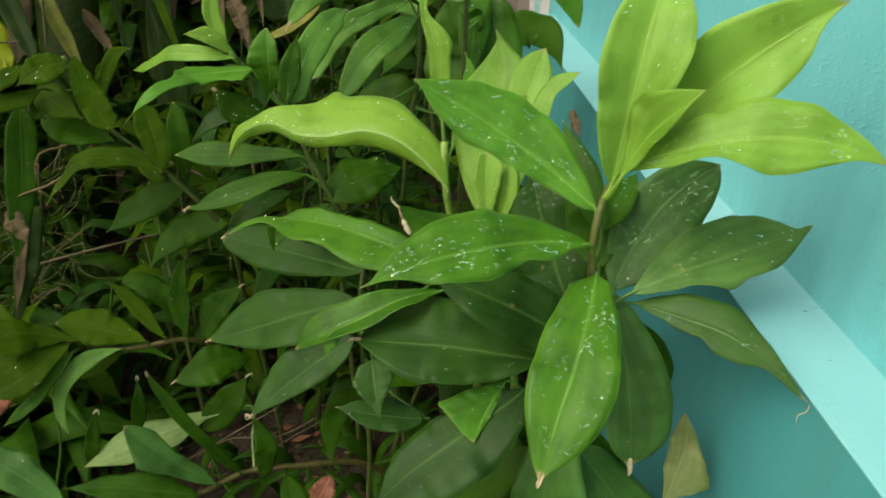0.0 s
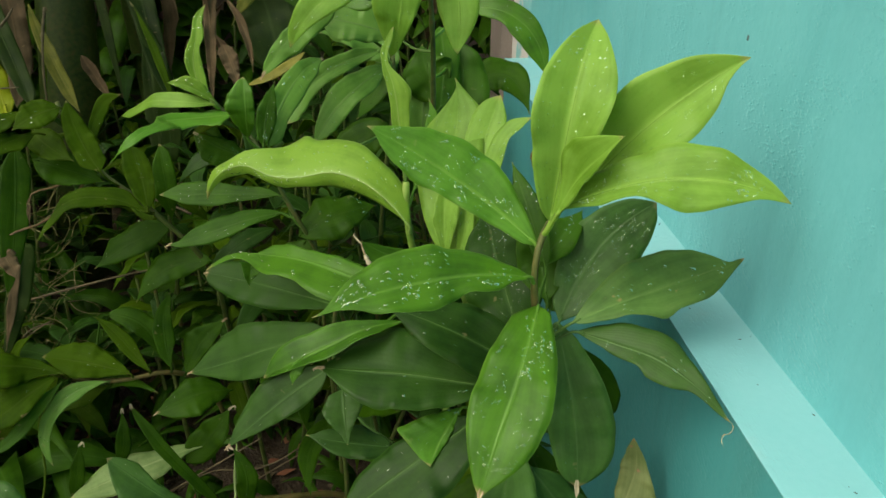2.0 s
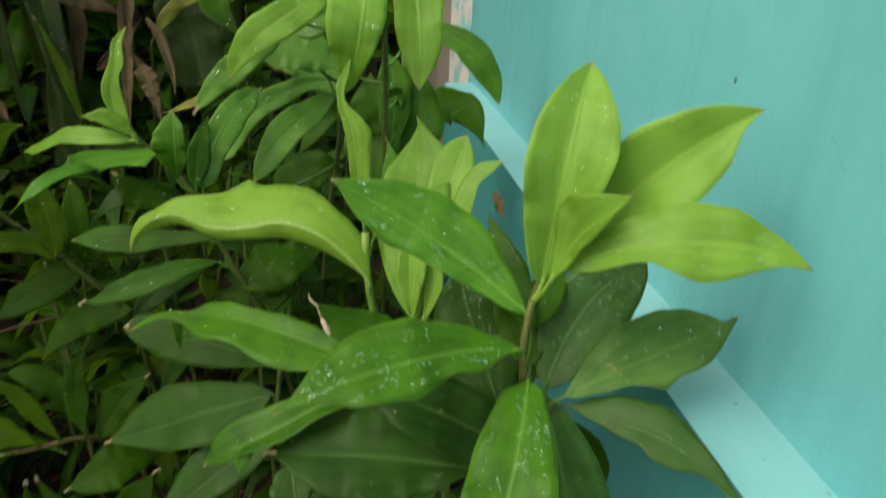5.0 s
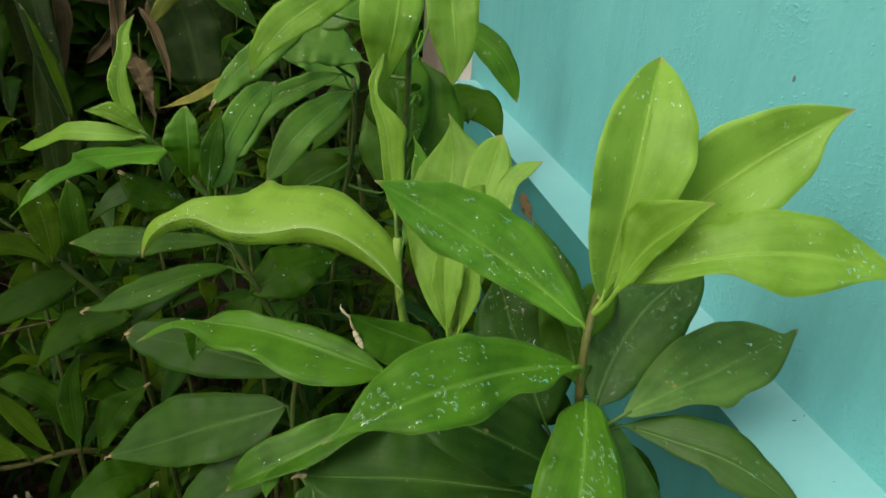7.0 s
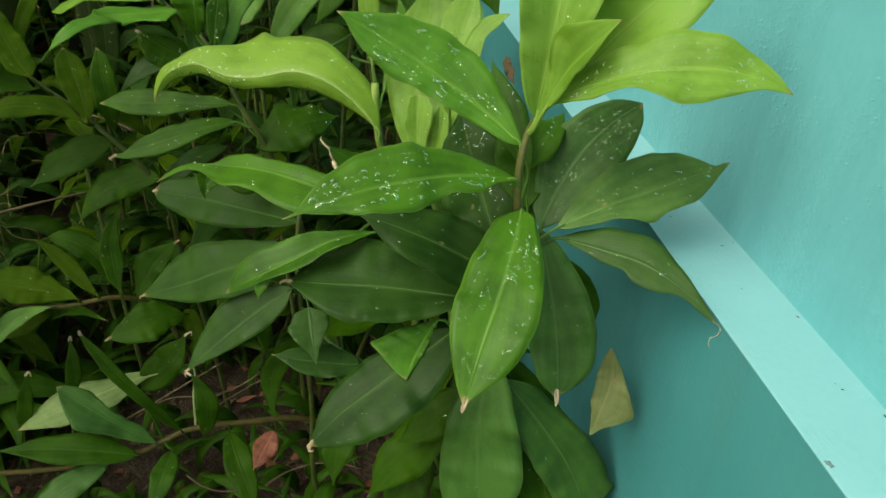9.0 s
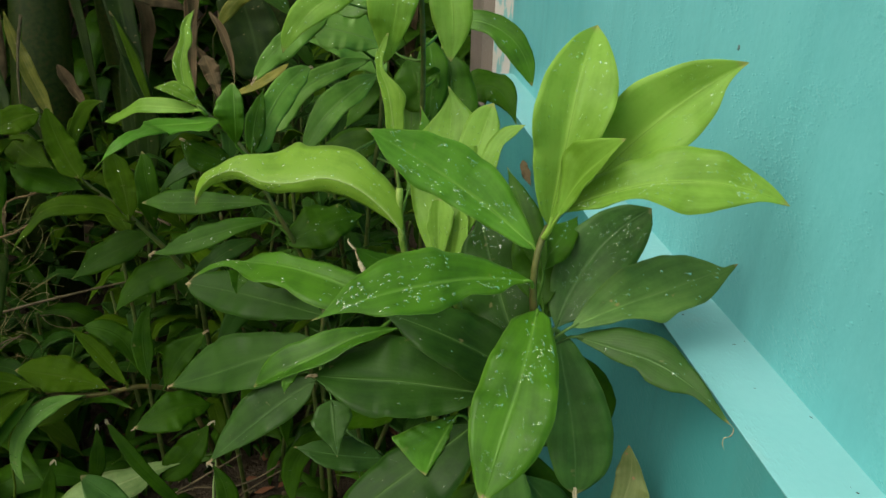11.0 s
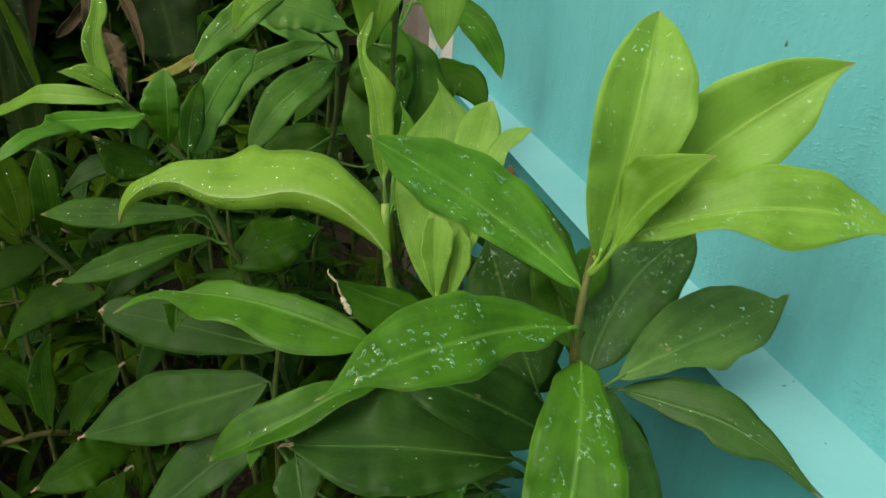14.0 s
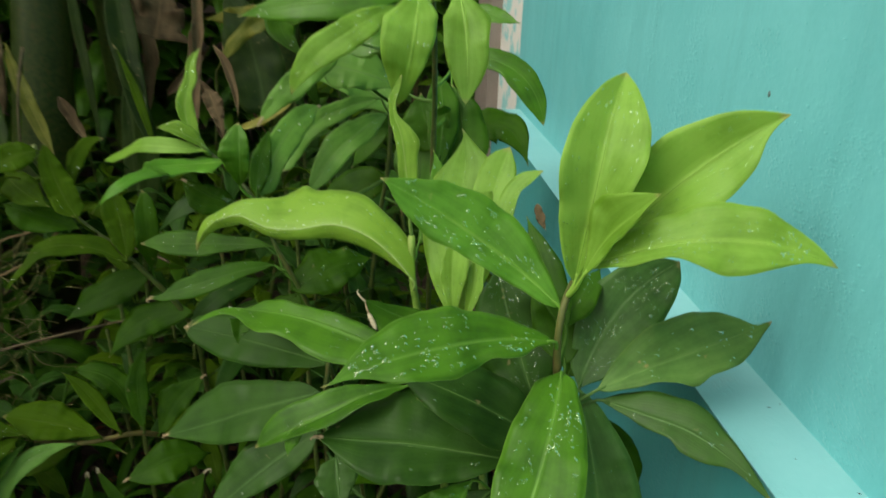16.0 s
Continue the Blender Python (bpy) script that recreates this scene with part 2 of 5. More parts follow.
def plaster(name, low, high, dirt, rough=0.42, edge_y=None, relief_strength=0.35, streak=0.12):
    """Brush-painted rough plaster: broad tonal patches, grime streaks, trowel lumps and grit."""
    m, t, b = material(name, rough, 0.45)
    geo = t.nodes.new("ShaderNodeNewGeometry")
    pos = geo.outputs["Position"]
    broad = node(t, "ShaderNodeTexNoise", Scale=3.2, Detail=5.0, Roughness=0.6)
    patch = node(t, "ShaderNodeTexNoise", Scale=11.0, Detail=4.0)
    fine = node(t, "ShaderNodeTexNoise", Scale=120.0, Detail=3.0)
    lump = node(t, "ShaderNodeTexNoise", Scale=230.0, Detail=1.5, Roughness=0.6)
    for n in (broad, patch, fine):
        t.links.new(pos, n.inputs["Vector"])
    drawn = t.nodes.new("ShaderNodeVectorMath")
    drawn.operation = "MULTIPLY"
    drawn.inputs[1].default_value = (1.0, 0.5, 1.0)
    t.links.new(pos, drawn.inputs[0])
    t.links.new(drawn.outputs[0], lump.inputs["Vector"])
    tone = maths(t, "ADD", maths(t, "MULTIPLY", broad.outputs[0], 0.75), maths(t, "MULTIPLY", fine.outputs[0], 0.25))
    colour = ramp(t, tone, (0.3, low), (0.68, high))
    stain = maths(t, "MULTIPLY", maths(t, "SUBTRACT", patch.outputs[0], 0.60), 4.0, clamp=True)
    colour = blend(t, maths(t, "MULTIPLY", stain, 0.30 if streak else 0.8), colour, dirt)
    drip = t.nodes.new("ShaderNodeVectorMath")
    drip.operation = "MULTIPLY"
    drip.inputs[1].default_value = (1.0, 16.0, 1.1)
    t.links.new(pos, drip.inputs[0])
    runs = node(t, "ShaderNodeTexNoise", Scale=1.4, Detail=5.0, Roughness=0.65)
    t.links.new(drip.outputs[0], runs.inputs["Vector"])
    colour = blend(t, maths(t, "MULTIPLY", maths(t, "MULTIPLY", maths(t, "SUBTRACT", runs.outputs[0], 0.47), 5.0, clamp=True), streak), colour, dirt)
    if edge_y is not None:
        sep = t.nodes.new("ShaderNodeSeparateXYZ")
        t.links.new(pos, sep.inputs[0])
        rag = maths(t, "MULTIPLY_ADD", fine.outputs[0], 0.02, sep.outputs[1])
        bare = maths(t, "MULTIPLY", maths(t, "SUBTRACT", rag, edge_y), 60.0, clamp=True)
        old = maths(t, "MULTIPLY", maths(t, "SUBTRACT", patch.outputs[0], 0.50), 30.0, clamp=True)
        colour = blend(t, bare, colour, blend(t, old, (0.62, 0.59, 0.57), (0.20, 0.50, 0.52)))
    t.links.new(colour, b.inputs["Base Color"])
    grit = maths(t, "MULTIPLY", maths(t, "SUBTRACT", patch.outputs[0], 0.47), 6.0, clamp=True)
    bead = maths(t, "MULTIPLY", maths(t, "SUBTRACT", lump.outputs[0], 0.5), 5.0, clamp=True)
    relief = maths(t, "ADD", maths(t, "MULTIPLY", maths(t, "MULTIPLY", bead, grit), 0.9), maths(t, "ADD", maths(t, "MULTIPLY", patch.outputs[0], 2.2), maths(t, "MULTIPLY", fine.outputs[0], 0.35)))
    bump = node(t, "ShaderNodeBump", Strength=relief_strength, Distance=0.003)
    t.links.new(relief, bump.inputs["Height"])
    t.links.new(bump.outputs[0], b.inputs["Normal"])
    t.links.new(maths(t, "MULTIPLY_ADD", fine.outputs[0], 0.25, rough - 0.1), b.inputs["Roughness"])
    return m


PAINT = plaster("turquoise_paint", (0.084, 0.340, 0.366), (0.134, 0.430, 0.458), (0.070, 0.27, 0.29), edge_y=2.16, relief_strength=0.3, streak=0.28)
LEDGE = plaster("pale_turquoise_paint", (0.126, 0.340, 0.368), (0.172, 0.392, 0.424), (0.235, 0.31, 0.30), relief_strength=0.2, streak=0.0)
# Same turquoise, darkened for the shade on the upright face below the ledge.
BASE = plaster("shaded_turquoise_paint", (0.034, 0.212, 0.222), (0.058, 0.266, 0.277), (0.05, 0.20, 0.20), relief_strength=0.16, streak=0.45)
CHIP = plaster("old_undercoat", (0.05, 0.10, 0.10), (0.10, 0.16, 0.16), (0.04, 0.06, 0.06), 0.7)
BARE = plaster("bare_concrete", (0.14, 0.112, 0.098), (0.25, 0.21, 0.185), (0.10, 0.08, 0.07), 0.8)

SOIL, st, sb = material("soil", 0.75, 0.3)
sgeo = st.nodes.new("ShaderNodeNewGeometry")
sn1 = node(st, "ShaderNodeTexNoise", Scale=9.0, Detail=6.0)
sn2 = node(st, "ShaderNodeTexNoise", Scale=90.0, Detail=4.0)
for n in (sn1, sn2):
    st.links.new(sgeo.outputs["Position"], n.inputs["Vector"])
st.links.new(ramp(st, maths(st, "ADD", maths(st, "MULTIPLY", sn1.outputs[0], 0.6), maths(st, "MULTIPLY", sn2.outputs[0], 0.4)),
                  (0.35, (0.021, 0.016, 0.010)), (0.55, (0.045, 0.031, 0.019)), (0.72, (0.08, 0.056, 0.035))), sb.inputs["Base Color"])
sbump = node(st, "ShaderNodeBump", Strength=0.8, Distance=0.012)
st.links.new(sn2.outputs[0], sbump.inputs["Height"])
st.links.new(sbump.outputs[0], sb.inputs["Normal"])

# ---- helpers for meshes ----
def mesh_object(name, verts, faces, mat, parent=None, label="", uvs=None, smooth=True):
    me = bpy.data.meshes.new(name)
    me.from_pydata([tuple(v) for v in verts], [], faces)
    me.materials.append(mat)
    if uvs is not None:
        layer = me.uv_layers.new(name="uv")
        index = np.empty(len(me.loops), dtype=np.int32)
        me.loops.foreach_get("vertex_index", index)
        layer.data.foreach_set("uv", np.asarray(uvs, dtype=np.float32)[index].ravel())
    if smooth:
        me.polygons.foreach_set("use_smooth", [True] * len(me.polygons))
    ob = new(name, me)
    ob.parent = parent
    if label:
        tagged(ob, label)
    return ob


def spline(points, count):
    """Even samples of a smooth curve through the points."""
    p = np.array(points, float)
    d = np.r_[0, np.cumsum(np.linalg.norm(np.diff(p, axis=0), axis=1))]
    if len(p) == 2:
        tan = np.array([p[1] - p[0]] * 2) / d[-1]
    else:
        tan = np.gradient(p, d, axis=0, edge_order=2)
    s = np.linspace(0, d[-1], count)
    i = np.clip(np.searchsorted(d, s, side="right") - 1, 0, len(p) - 2)
    h = (d[i + 1] - d[i])[:, None]
    x = ((s - d[i])[:, None]) / h
    return ((2 * x**3 - 3 * x**2 + 1) * p[i] + (x**3 - 2 * x**2 + x) * h * tan[i] + (-2 * x**3 + 3 * x**2) * p[i + 1] + (x**3 - x**2) * h * tan[i + 1])


def unit(v):
    return v / np.maximum(np.linalg.norm(v, axis=-1, keepdims=True), 1e-9)


def tube(points, radii, sides=8):
    """Verts and faces of a round stalk along a row of places."""
    p = np.asarray(points, float)
    tan = unit(np.gradient(p, axis=0))
    ref = np.array([0.31, -0.87, 0.38])
    a = unit(np.cross(tan, ref))
    b = np.cross(tan, a)
    ang = np.linspace(0, 2 * math.pi, sides, endpoint=False)
    rings = p[:, None] + np.asarray(radii)[:, None, None] * (np.cos(ang)[None, :, None] * a[:, None] + np.sin(ang)[None, :, None] * b[:, None])
    n = len(p)
    faces = [(i * sides + j, i * sides + (j + 1) % sides, (i + 1) * sides + (j + 1) % sides, (i + 1) * sides + j) for i in range(n - 1) for j in range(sides)]
    faces += [tuple(range(sides))[::-1], tuple((n - 1) * sides + j for j in range(sides))]
    return rings.reshape(-1, 3), faces


# ---- wall, plinth and ground ----
def slab(name, x0, x1, y0, y1, z0, z1, mat, bevel=0.006, label="", wobble=0.0, step=0.05):
    """An upright or lying block with worn, slightly uneven edges."""
    bm = bmesh.new()
    bmesh.ops.create_cube(bm, size=1.0)
    for v in bm.verts:
        v.co = Vector(((x0 + x1) / 2 + v.co.x * (x1 - x0), (y0 + y1) / 2 + v.co.y * (y1 - y0), (z0 + z1) / 2 + v.co.z * (z1 - z0)))
    cuts = int((y1 - y0) / step)
    for i in range(1, cuts):
        bmesh.ops.bisect_plane(bm, geom=bm.verts[:] + bm.edges[:] + bm.faces[:], plane_co=(0, y0 + (y1 - y0) * i / cuts, 0), plane_no=(0, 1, 0))
    if bevel:
        long_edges = [e for e in bm.edges if abs(e.verts[0].co.y - e.verts[1].co.y) > 1e-4 and e.calc_face_angle(0) > 1]
        bmesh.ops.bevel(bm, geom=long_edges, offset=bevel, segments=3, affect="EDGES", profile=0.5)
    for v in bm.verts:
        k = noise.noise_vector(v.co * 5.0)
        v.co += Vector((k.x, 0, k.z)) * wobble
    me = bpy.data.meshes.new(name)
    bm.to_mesh(me)
    bm.free()
    me.materials.append(mat)
    ob = new(name, me)
    return tagged(ob, label, "wall", kind="structure")


WALL_X, LEDGE_X, LEDGE_Z = 0.464, 0.376, 1.0
slab("wall_east", WALL_X, WALL_X + 0.2, -2.6, 2.5, 0, 3.0, PAINT, 0, "turquoise painted rough plaster house wall with bare end")
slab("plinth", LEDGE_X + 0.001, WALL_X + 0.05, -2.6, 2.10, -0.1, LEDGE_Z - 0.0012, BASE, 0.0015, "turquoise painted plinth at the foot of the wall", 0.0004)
ledge = slab("plinth_ledge", LEDGE_X - 0.001, WALL_X + 0.05, -2.6, 2.098, LEDGE_Z - 0.0018, LEDGE_Z, LEDGE, 0.0006, "pale turquoise plinth ledge, slightly dirty", 0.0004)
slab("corner_post", 0.42, 0.62, 2.5, 2.8, 0, 3.0, BARE, 0.008, "bare grey-brown concrete post at the wall's end", 0.002)
# The north and west walls are unseen, added to close off side light.
slab("wall_north", -5.2, 1.2, 4.15, 4.3, -0.1, 2.8, BARE, 0, "plain dark concrete wall added unseen behind the growth", step=0.5)
slab("wall_west", -5.2, -5.05, -1.5, 4.15, -0.1, 2.8, BARE, 0, "plain dark concrete wall added unseen beside the bed", step=0.5)

bm = bmesh.new()
bmesh.ops.create_grid(bm, x_segments=150, y_segments=150, size=2.6)
for v in bm.verts:
    v.co += Vector((-0.9, 1.2, 0))
    v.co.z = 0.05 * noise.noise(v.co * 2.3) + 0.018 * noise.noise(v.co * 13) + 0.008 * noise.noise(v.co * 37)
outer = bmesh.ops.create_grid(bm, x_segments=2, y_segments=2, size=60.0)
for v in outer["verts"]:
    v.co.z = -0.07
me = bpy.data.meshes.new("ground")
bm.to_mesh(me)
bm.free()
me.materials.append(SOIL)
me.polygons.foreach_set("use_smooth", [True] * len(me.polygons))
tagged(new("ground", me), "dark damp garden soil with leaf litter", "ground", kind="structure")


def grit(count, seed):
    """Sand grains and paint beads that stand proud of the wall, in loose patches."""
    r = random.Random(seed)
    verts, faces = [], []
    while len(faces) < count * 10:
        y, z = r.uniform(-0.3, 2.0), r.uniform(1.005, 2.0)
        patch = noise.noise(Vector((0.3, y * 4.0, z * 4.0))) + 0.5 * noise.noise(Vector((7.3, y * 14.0, z * 14.0)))
        if r.random() > 0.06 + 0.9 * max(0, patch):
            continue
        s = 0.0005 + 0.0011 * r.random() ** 2.2
        a, long = r.uniform(0, 6.28), r.uniform(0.8, 1.5)
        b = len(verts)
        for rad, high in ((1.25, -0.05), (0.75, 0.33)):
            for k in range(5):
                w = 6.283 * k / 5 + a
                verts.append((WALL_X - s * high, y + s * rad * math.cos(w) * long * 1.7, z + s * rad * math.sin(w)))
        verts.append((WALL_X - s * 0.45, y, z))
        for k in range(5):
            faces.append((b + k, b + (k + 1) % 5, b + 5 + (k + 1) % 5, b + 5 + k))
            faces.append((b + 5 + k, b + 5 + (k + 1) % 5, b + 10))
    ob = mesh_object("paint_grit", verts, faces, PAINT)
    return tagged(ob, "painted over sand grains on turquoise wall", "grit", kind="stuff")


grit(5200, 12)

# ---- plants ----
STATE = {"plant": None, "stem": None, "count": 0}


def outline(s):
    """Half width of a ginger leaf along its length, 1 at its widest, with a narrow foot and a drawn-out tip."""
    body = np.power(np.clip(s, 0, 1), 0.80) * np.power(np.clip(1 - s, 0, 1), 1.10)
    return body / 0.276 * (1 - 0.55 * np.exp(-((s - 1.0) / 0.13) ** 2))


def cut(s):
    """Half width of the broken end of a leaf, cut off square at its foot."""
    return np.power(np.clip(1 - s, 0, 1), 0.8) * (0.85 + 0.4 * s) / 0.85


def strap(s):
    return np.power(np.clip(s + 0.02, 0, 1), 0.3) * np.power(np.clip(1 - s, 0, 1), 0.7) / 0.66


STATIONS = (0.0, 0.04, 0.1, 0.18, 0.26, 0.34, 0.42, 0.5, 0.58, 0.66, 0.74, 0.82, 0.9, 0.96, 1.0)


def margin(s, widths):
    """Half width in metres along a blade whose half widths, in millimetres, are known at the stations."""
    line = np.array((1.0, *widths, 0.2)) * 0.001
    x = np.array(STATIONS)
    slope = np.gradient(line, x)
    i = np.clip(np.searchsorted(x, s, side="right") - 1, 0, len(x) - 2)
    h = x[i + 1] - x[i]
    k = (s - x[i]) / h
    return np.maximum((2 * k**3 - 3 * k**2 + 1) * line[i] + (k**3 - 2 * k**2 + k) * h * slope[i] + (-2 * k**3 + 3 * k**2) * line[i + 1] + (k**3 - k**2) * h * slope[i + 1], 0.0003)


def blade(points, width, n, fold=0.22, wave=1.0, seed=0, nv=22, nu=8, thick=0.0007, shape=outline, cup=0.10, left=None, right=None, droop=None):
    """A leaf blade along the points: folded along its midrib, cupped, with a rippled margin; two skins and a rim."""
    r = random.Random(seed)
    p = spline(points, nv + 1)
    s = np.linspace(0, 1, nv + 1)
    tan = unit(np.gradient(p, axis=0))
    up = np.tile(np.array(n, float), (nv + 1, 1))
    up = unit(up - (up * tan).sum(1, keepdims=True) * tan)
    side = np.cross(tan, up)
    length = np.linalg.norm(np.diff(p, axis=0), axis=1).sum()
    half = width / 2 * shape(s) + 0.0012 * (1 - s)
    half = np.maximum(half, 0.0004)
    ph = [r.uniform(0, 6.28) for _ in range(6)]
    f1, f2 = r.uniform(1.6, 2.6), r.uniform(3.5, 5.5)
    skew = r.uniform(-0.05, 0.05)
    u = np.linspace(-1, 1, nu + 1)
    grid = np.empty((nv + 1, nu + 1, 3))
    for j, a in enumerate(u):
        k = 0 if a < 0 else 3
        ripple = wave * (0.055 * np.sin(6.28 * f1 * s + ph[k]) + 0.034 * np.sin(6.28 * f2 * s + ph[k + 1]) + 0.02 * np.sin(6.28 * 8.3 * s + ph[k + 2])) * abs(a) ** 1.6 * np.sin(np.pi * np.clip(s * 1.05, 0, 1)) * width
        jag = 1 + wave * 0.04 * np.sin(6.28 * 2.3 * s + ph[k + 2])
        wide = half * jag * (1 + skew * a)
        if left is not None:
            wide = margin(s, left if a < 0 else right)
        bend = np.full(nv + 1, fold)
        if droop and a < 0:
            # this half hangs down, more and more towards the tip
            bend = droop[0] + (droop[1] - droop[0]) * s
        lift = bend * abs(a) * wide - cup * (a * a) * wide * 1.2 + ripple
        grid[:, j] = p + side * (a * wide * np.cos(np.arctan(np.abs(bend)) * abs(a)))[:, None] + up * lift[:, None]
    gu = np.gradient(grid, axis=1)
    gv = np.gradient(grid, axis=0)
    nor = unit(np.cross(gv, gu))
    lower = grid - nor * thick * np.sign((nor * up[:, None]).sum(-1, keepdims=True) + 1e-9)
    verts = np.concatenate([grid.reshape(-1, 3), lower.reshape(-1, 3)])
    w = nu + 1
    m = (nv + 1) * w
    faces = []
    for i in range(nv):
        for j in range(nu):
            a = i * w + j
            faces.append((a, a + w, a + w + 1, a + 1))
            faces.append((m + a, m + a + 1, m + a + w + 1, m + a + w))
    ring = [j for j in range(nu)] + [i * w + nu for i in range(nv)] + [nv * w + j for j in range(nu, 0, -1)] + [i * w for i in range(nv, 0, -1)]
    for a, b in zip(ring, ring[1:] + ring[:1]):
        faces.append((a, b, m + b, m + a))
    uv = np.stack(np.broadcast_arrays((u[None] + 1) / 2, s[:, None]), -1).reshape(-1, 2)
    return verts, faces, np.concatenate([uv, uv]), grid, up, length


def plant(name, label):
    root = new(name)
    root.empty_display_size = 0.05
    tagged(root, label, "banana plant" if name == "banana_plant" else "ginger plant", group="garden plants")
    STATE["plant"], STATE["stem"] = root, None
    return root


def stem(*points, r=0.005, reach=1, kind="stem", ruddy=0, fresh=0):
    """The stalk of the plant in hand; reach: it goes on to the soil below its last place."""
    pts = [np.array(p, float) for p in points]
    if reach:
        pts.append(np.array((pts[-1][0] + 0.02, pts[-1][1] + 0.03, -0.03)))
    STATE["plant"].location = pts[-1] if reach else pts[0]
    STATE["plant"].location.z = 0
    p = spline(pts, 64)
    s = np.linspace(0, 1, 64)
    rad = r * (0.8 + 0.5 * s)
    if kind == "stem":
        rad = rad * (1 + 0.16 * (np.sin(s * 64 * 1.3) > 0.86))
    verts, faces = tube(p, rad, 10 if kind == "stem" else 20)
    STATE["stem"] = p
    mesh_object("stem" if kind == "stem" else "pseudostem", verts - np.array(STATE["plant"].location), faces, (RUDDY if ruddy == 1 else BROWN if ruddy else FRESH if fresh else STEM) if kind == "stem" else TRUNK, STATE["plant"])


def beads(grid, up, count, seed, plump=False):
    """Rain drops that lie on a blade: low domes, long ones along the veins."""
    r = random.Random(seed)
    verts, faces = [], []
    nv, nu = grid.shape[0] - 1, grid.shape[1] - 1
    for _ in range(count):
        for _try in range(6):
            a, b = r.uniform(0.1, 0.88) * nv, r.uniform(0.1, 0.9) * nu
            if noise.noise(Vector((a / nv * 5.0, b / nu * 3.0, seed * 1.7))) > (-0.3 if plump else -0.08):
                break
        i, j = int(a), int(b)
        fa, fb = a - i, b - j
        q = grid[i, j] * (1 - fa) * (1 - fb) + grid[i + 1, j] * fa * (1 - fb) + grid[i, j + 1] * (1 - fa) * fb + grid[i + 1, j + 1] * fa * fb
        along, across = unit(grid[i + 1, j] - grid[i, j]), unit(grid[i, j + 1] - grid[i, j])
        nor = unit(np.cross(along, across))
        nor = nor * (1 if nor @ up[i] > 0 else -1)
        size = (0.00065 + 0.0012 * r.random() ** 1.8) * (1.1 if plump else 1.15)
        turn, stretch = r.gauss(0, 0.4), 1.15 if plump else r.uniform(1.3, 2.4) if r.random() < 0.5 else 1.1
        ca, sa = math.cos(turn), math.sin(turn)
        e, f = along * ca + across * sa, across * ca - along * sa
        base = len(verts)
        for ring, (rad, high) in enumerate(((1.0, -0.1), (0.9, 0.28), (0.52, 0.56))):
            for k in range(7):
                w = 6.283 * k / 7
                bulge = 1 + 0.18 * math.sin(3 * w + turn * 9)
                verts.append(q + size * (e * math.cos(w) * rad * stretch * bulge + f * math.sin(w) * rad * bulge + nor * high))
        verts.append(q + size * nor * 0.66)
        for ring in range(2):
            for k in range(7):
                faces.append((base + ring * 7 + k, base + ring * 7 + (k + 1) % 7, base + ring * 7 + 7 + (k + 1) % 7, base + ring * 7 + 7 + k))
        faces += [(base + 14 + k, base + 14 + (k + 1) % 7, base + 21) for k in range(7)]
        faces.append(tuple(base + k for k in range(7))[::-1])
    return verts, faces


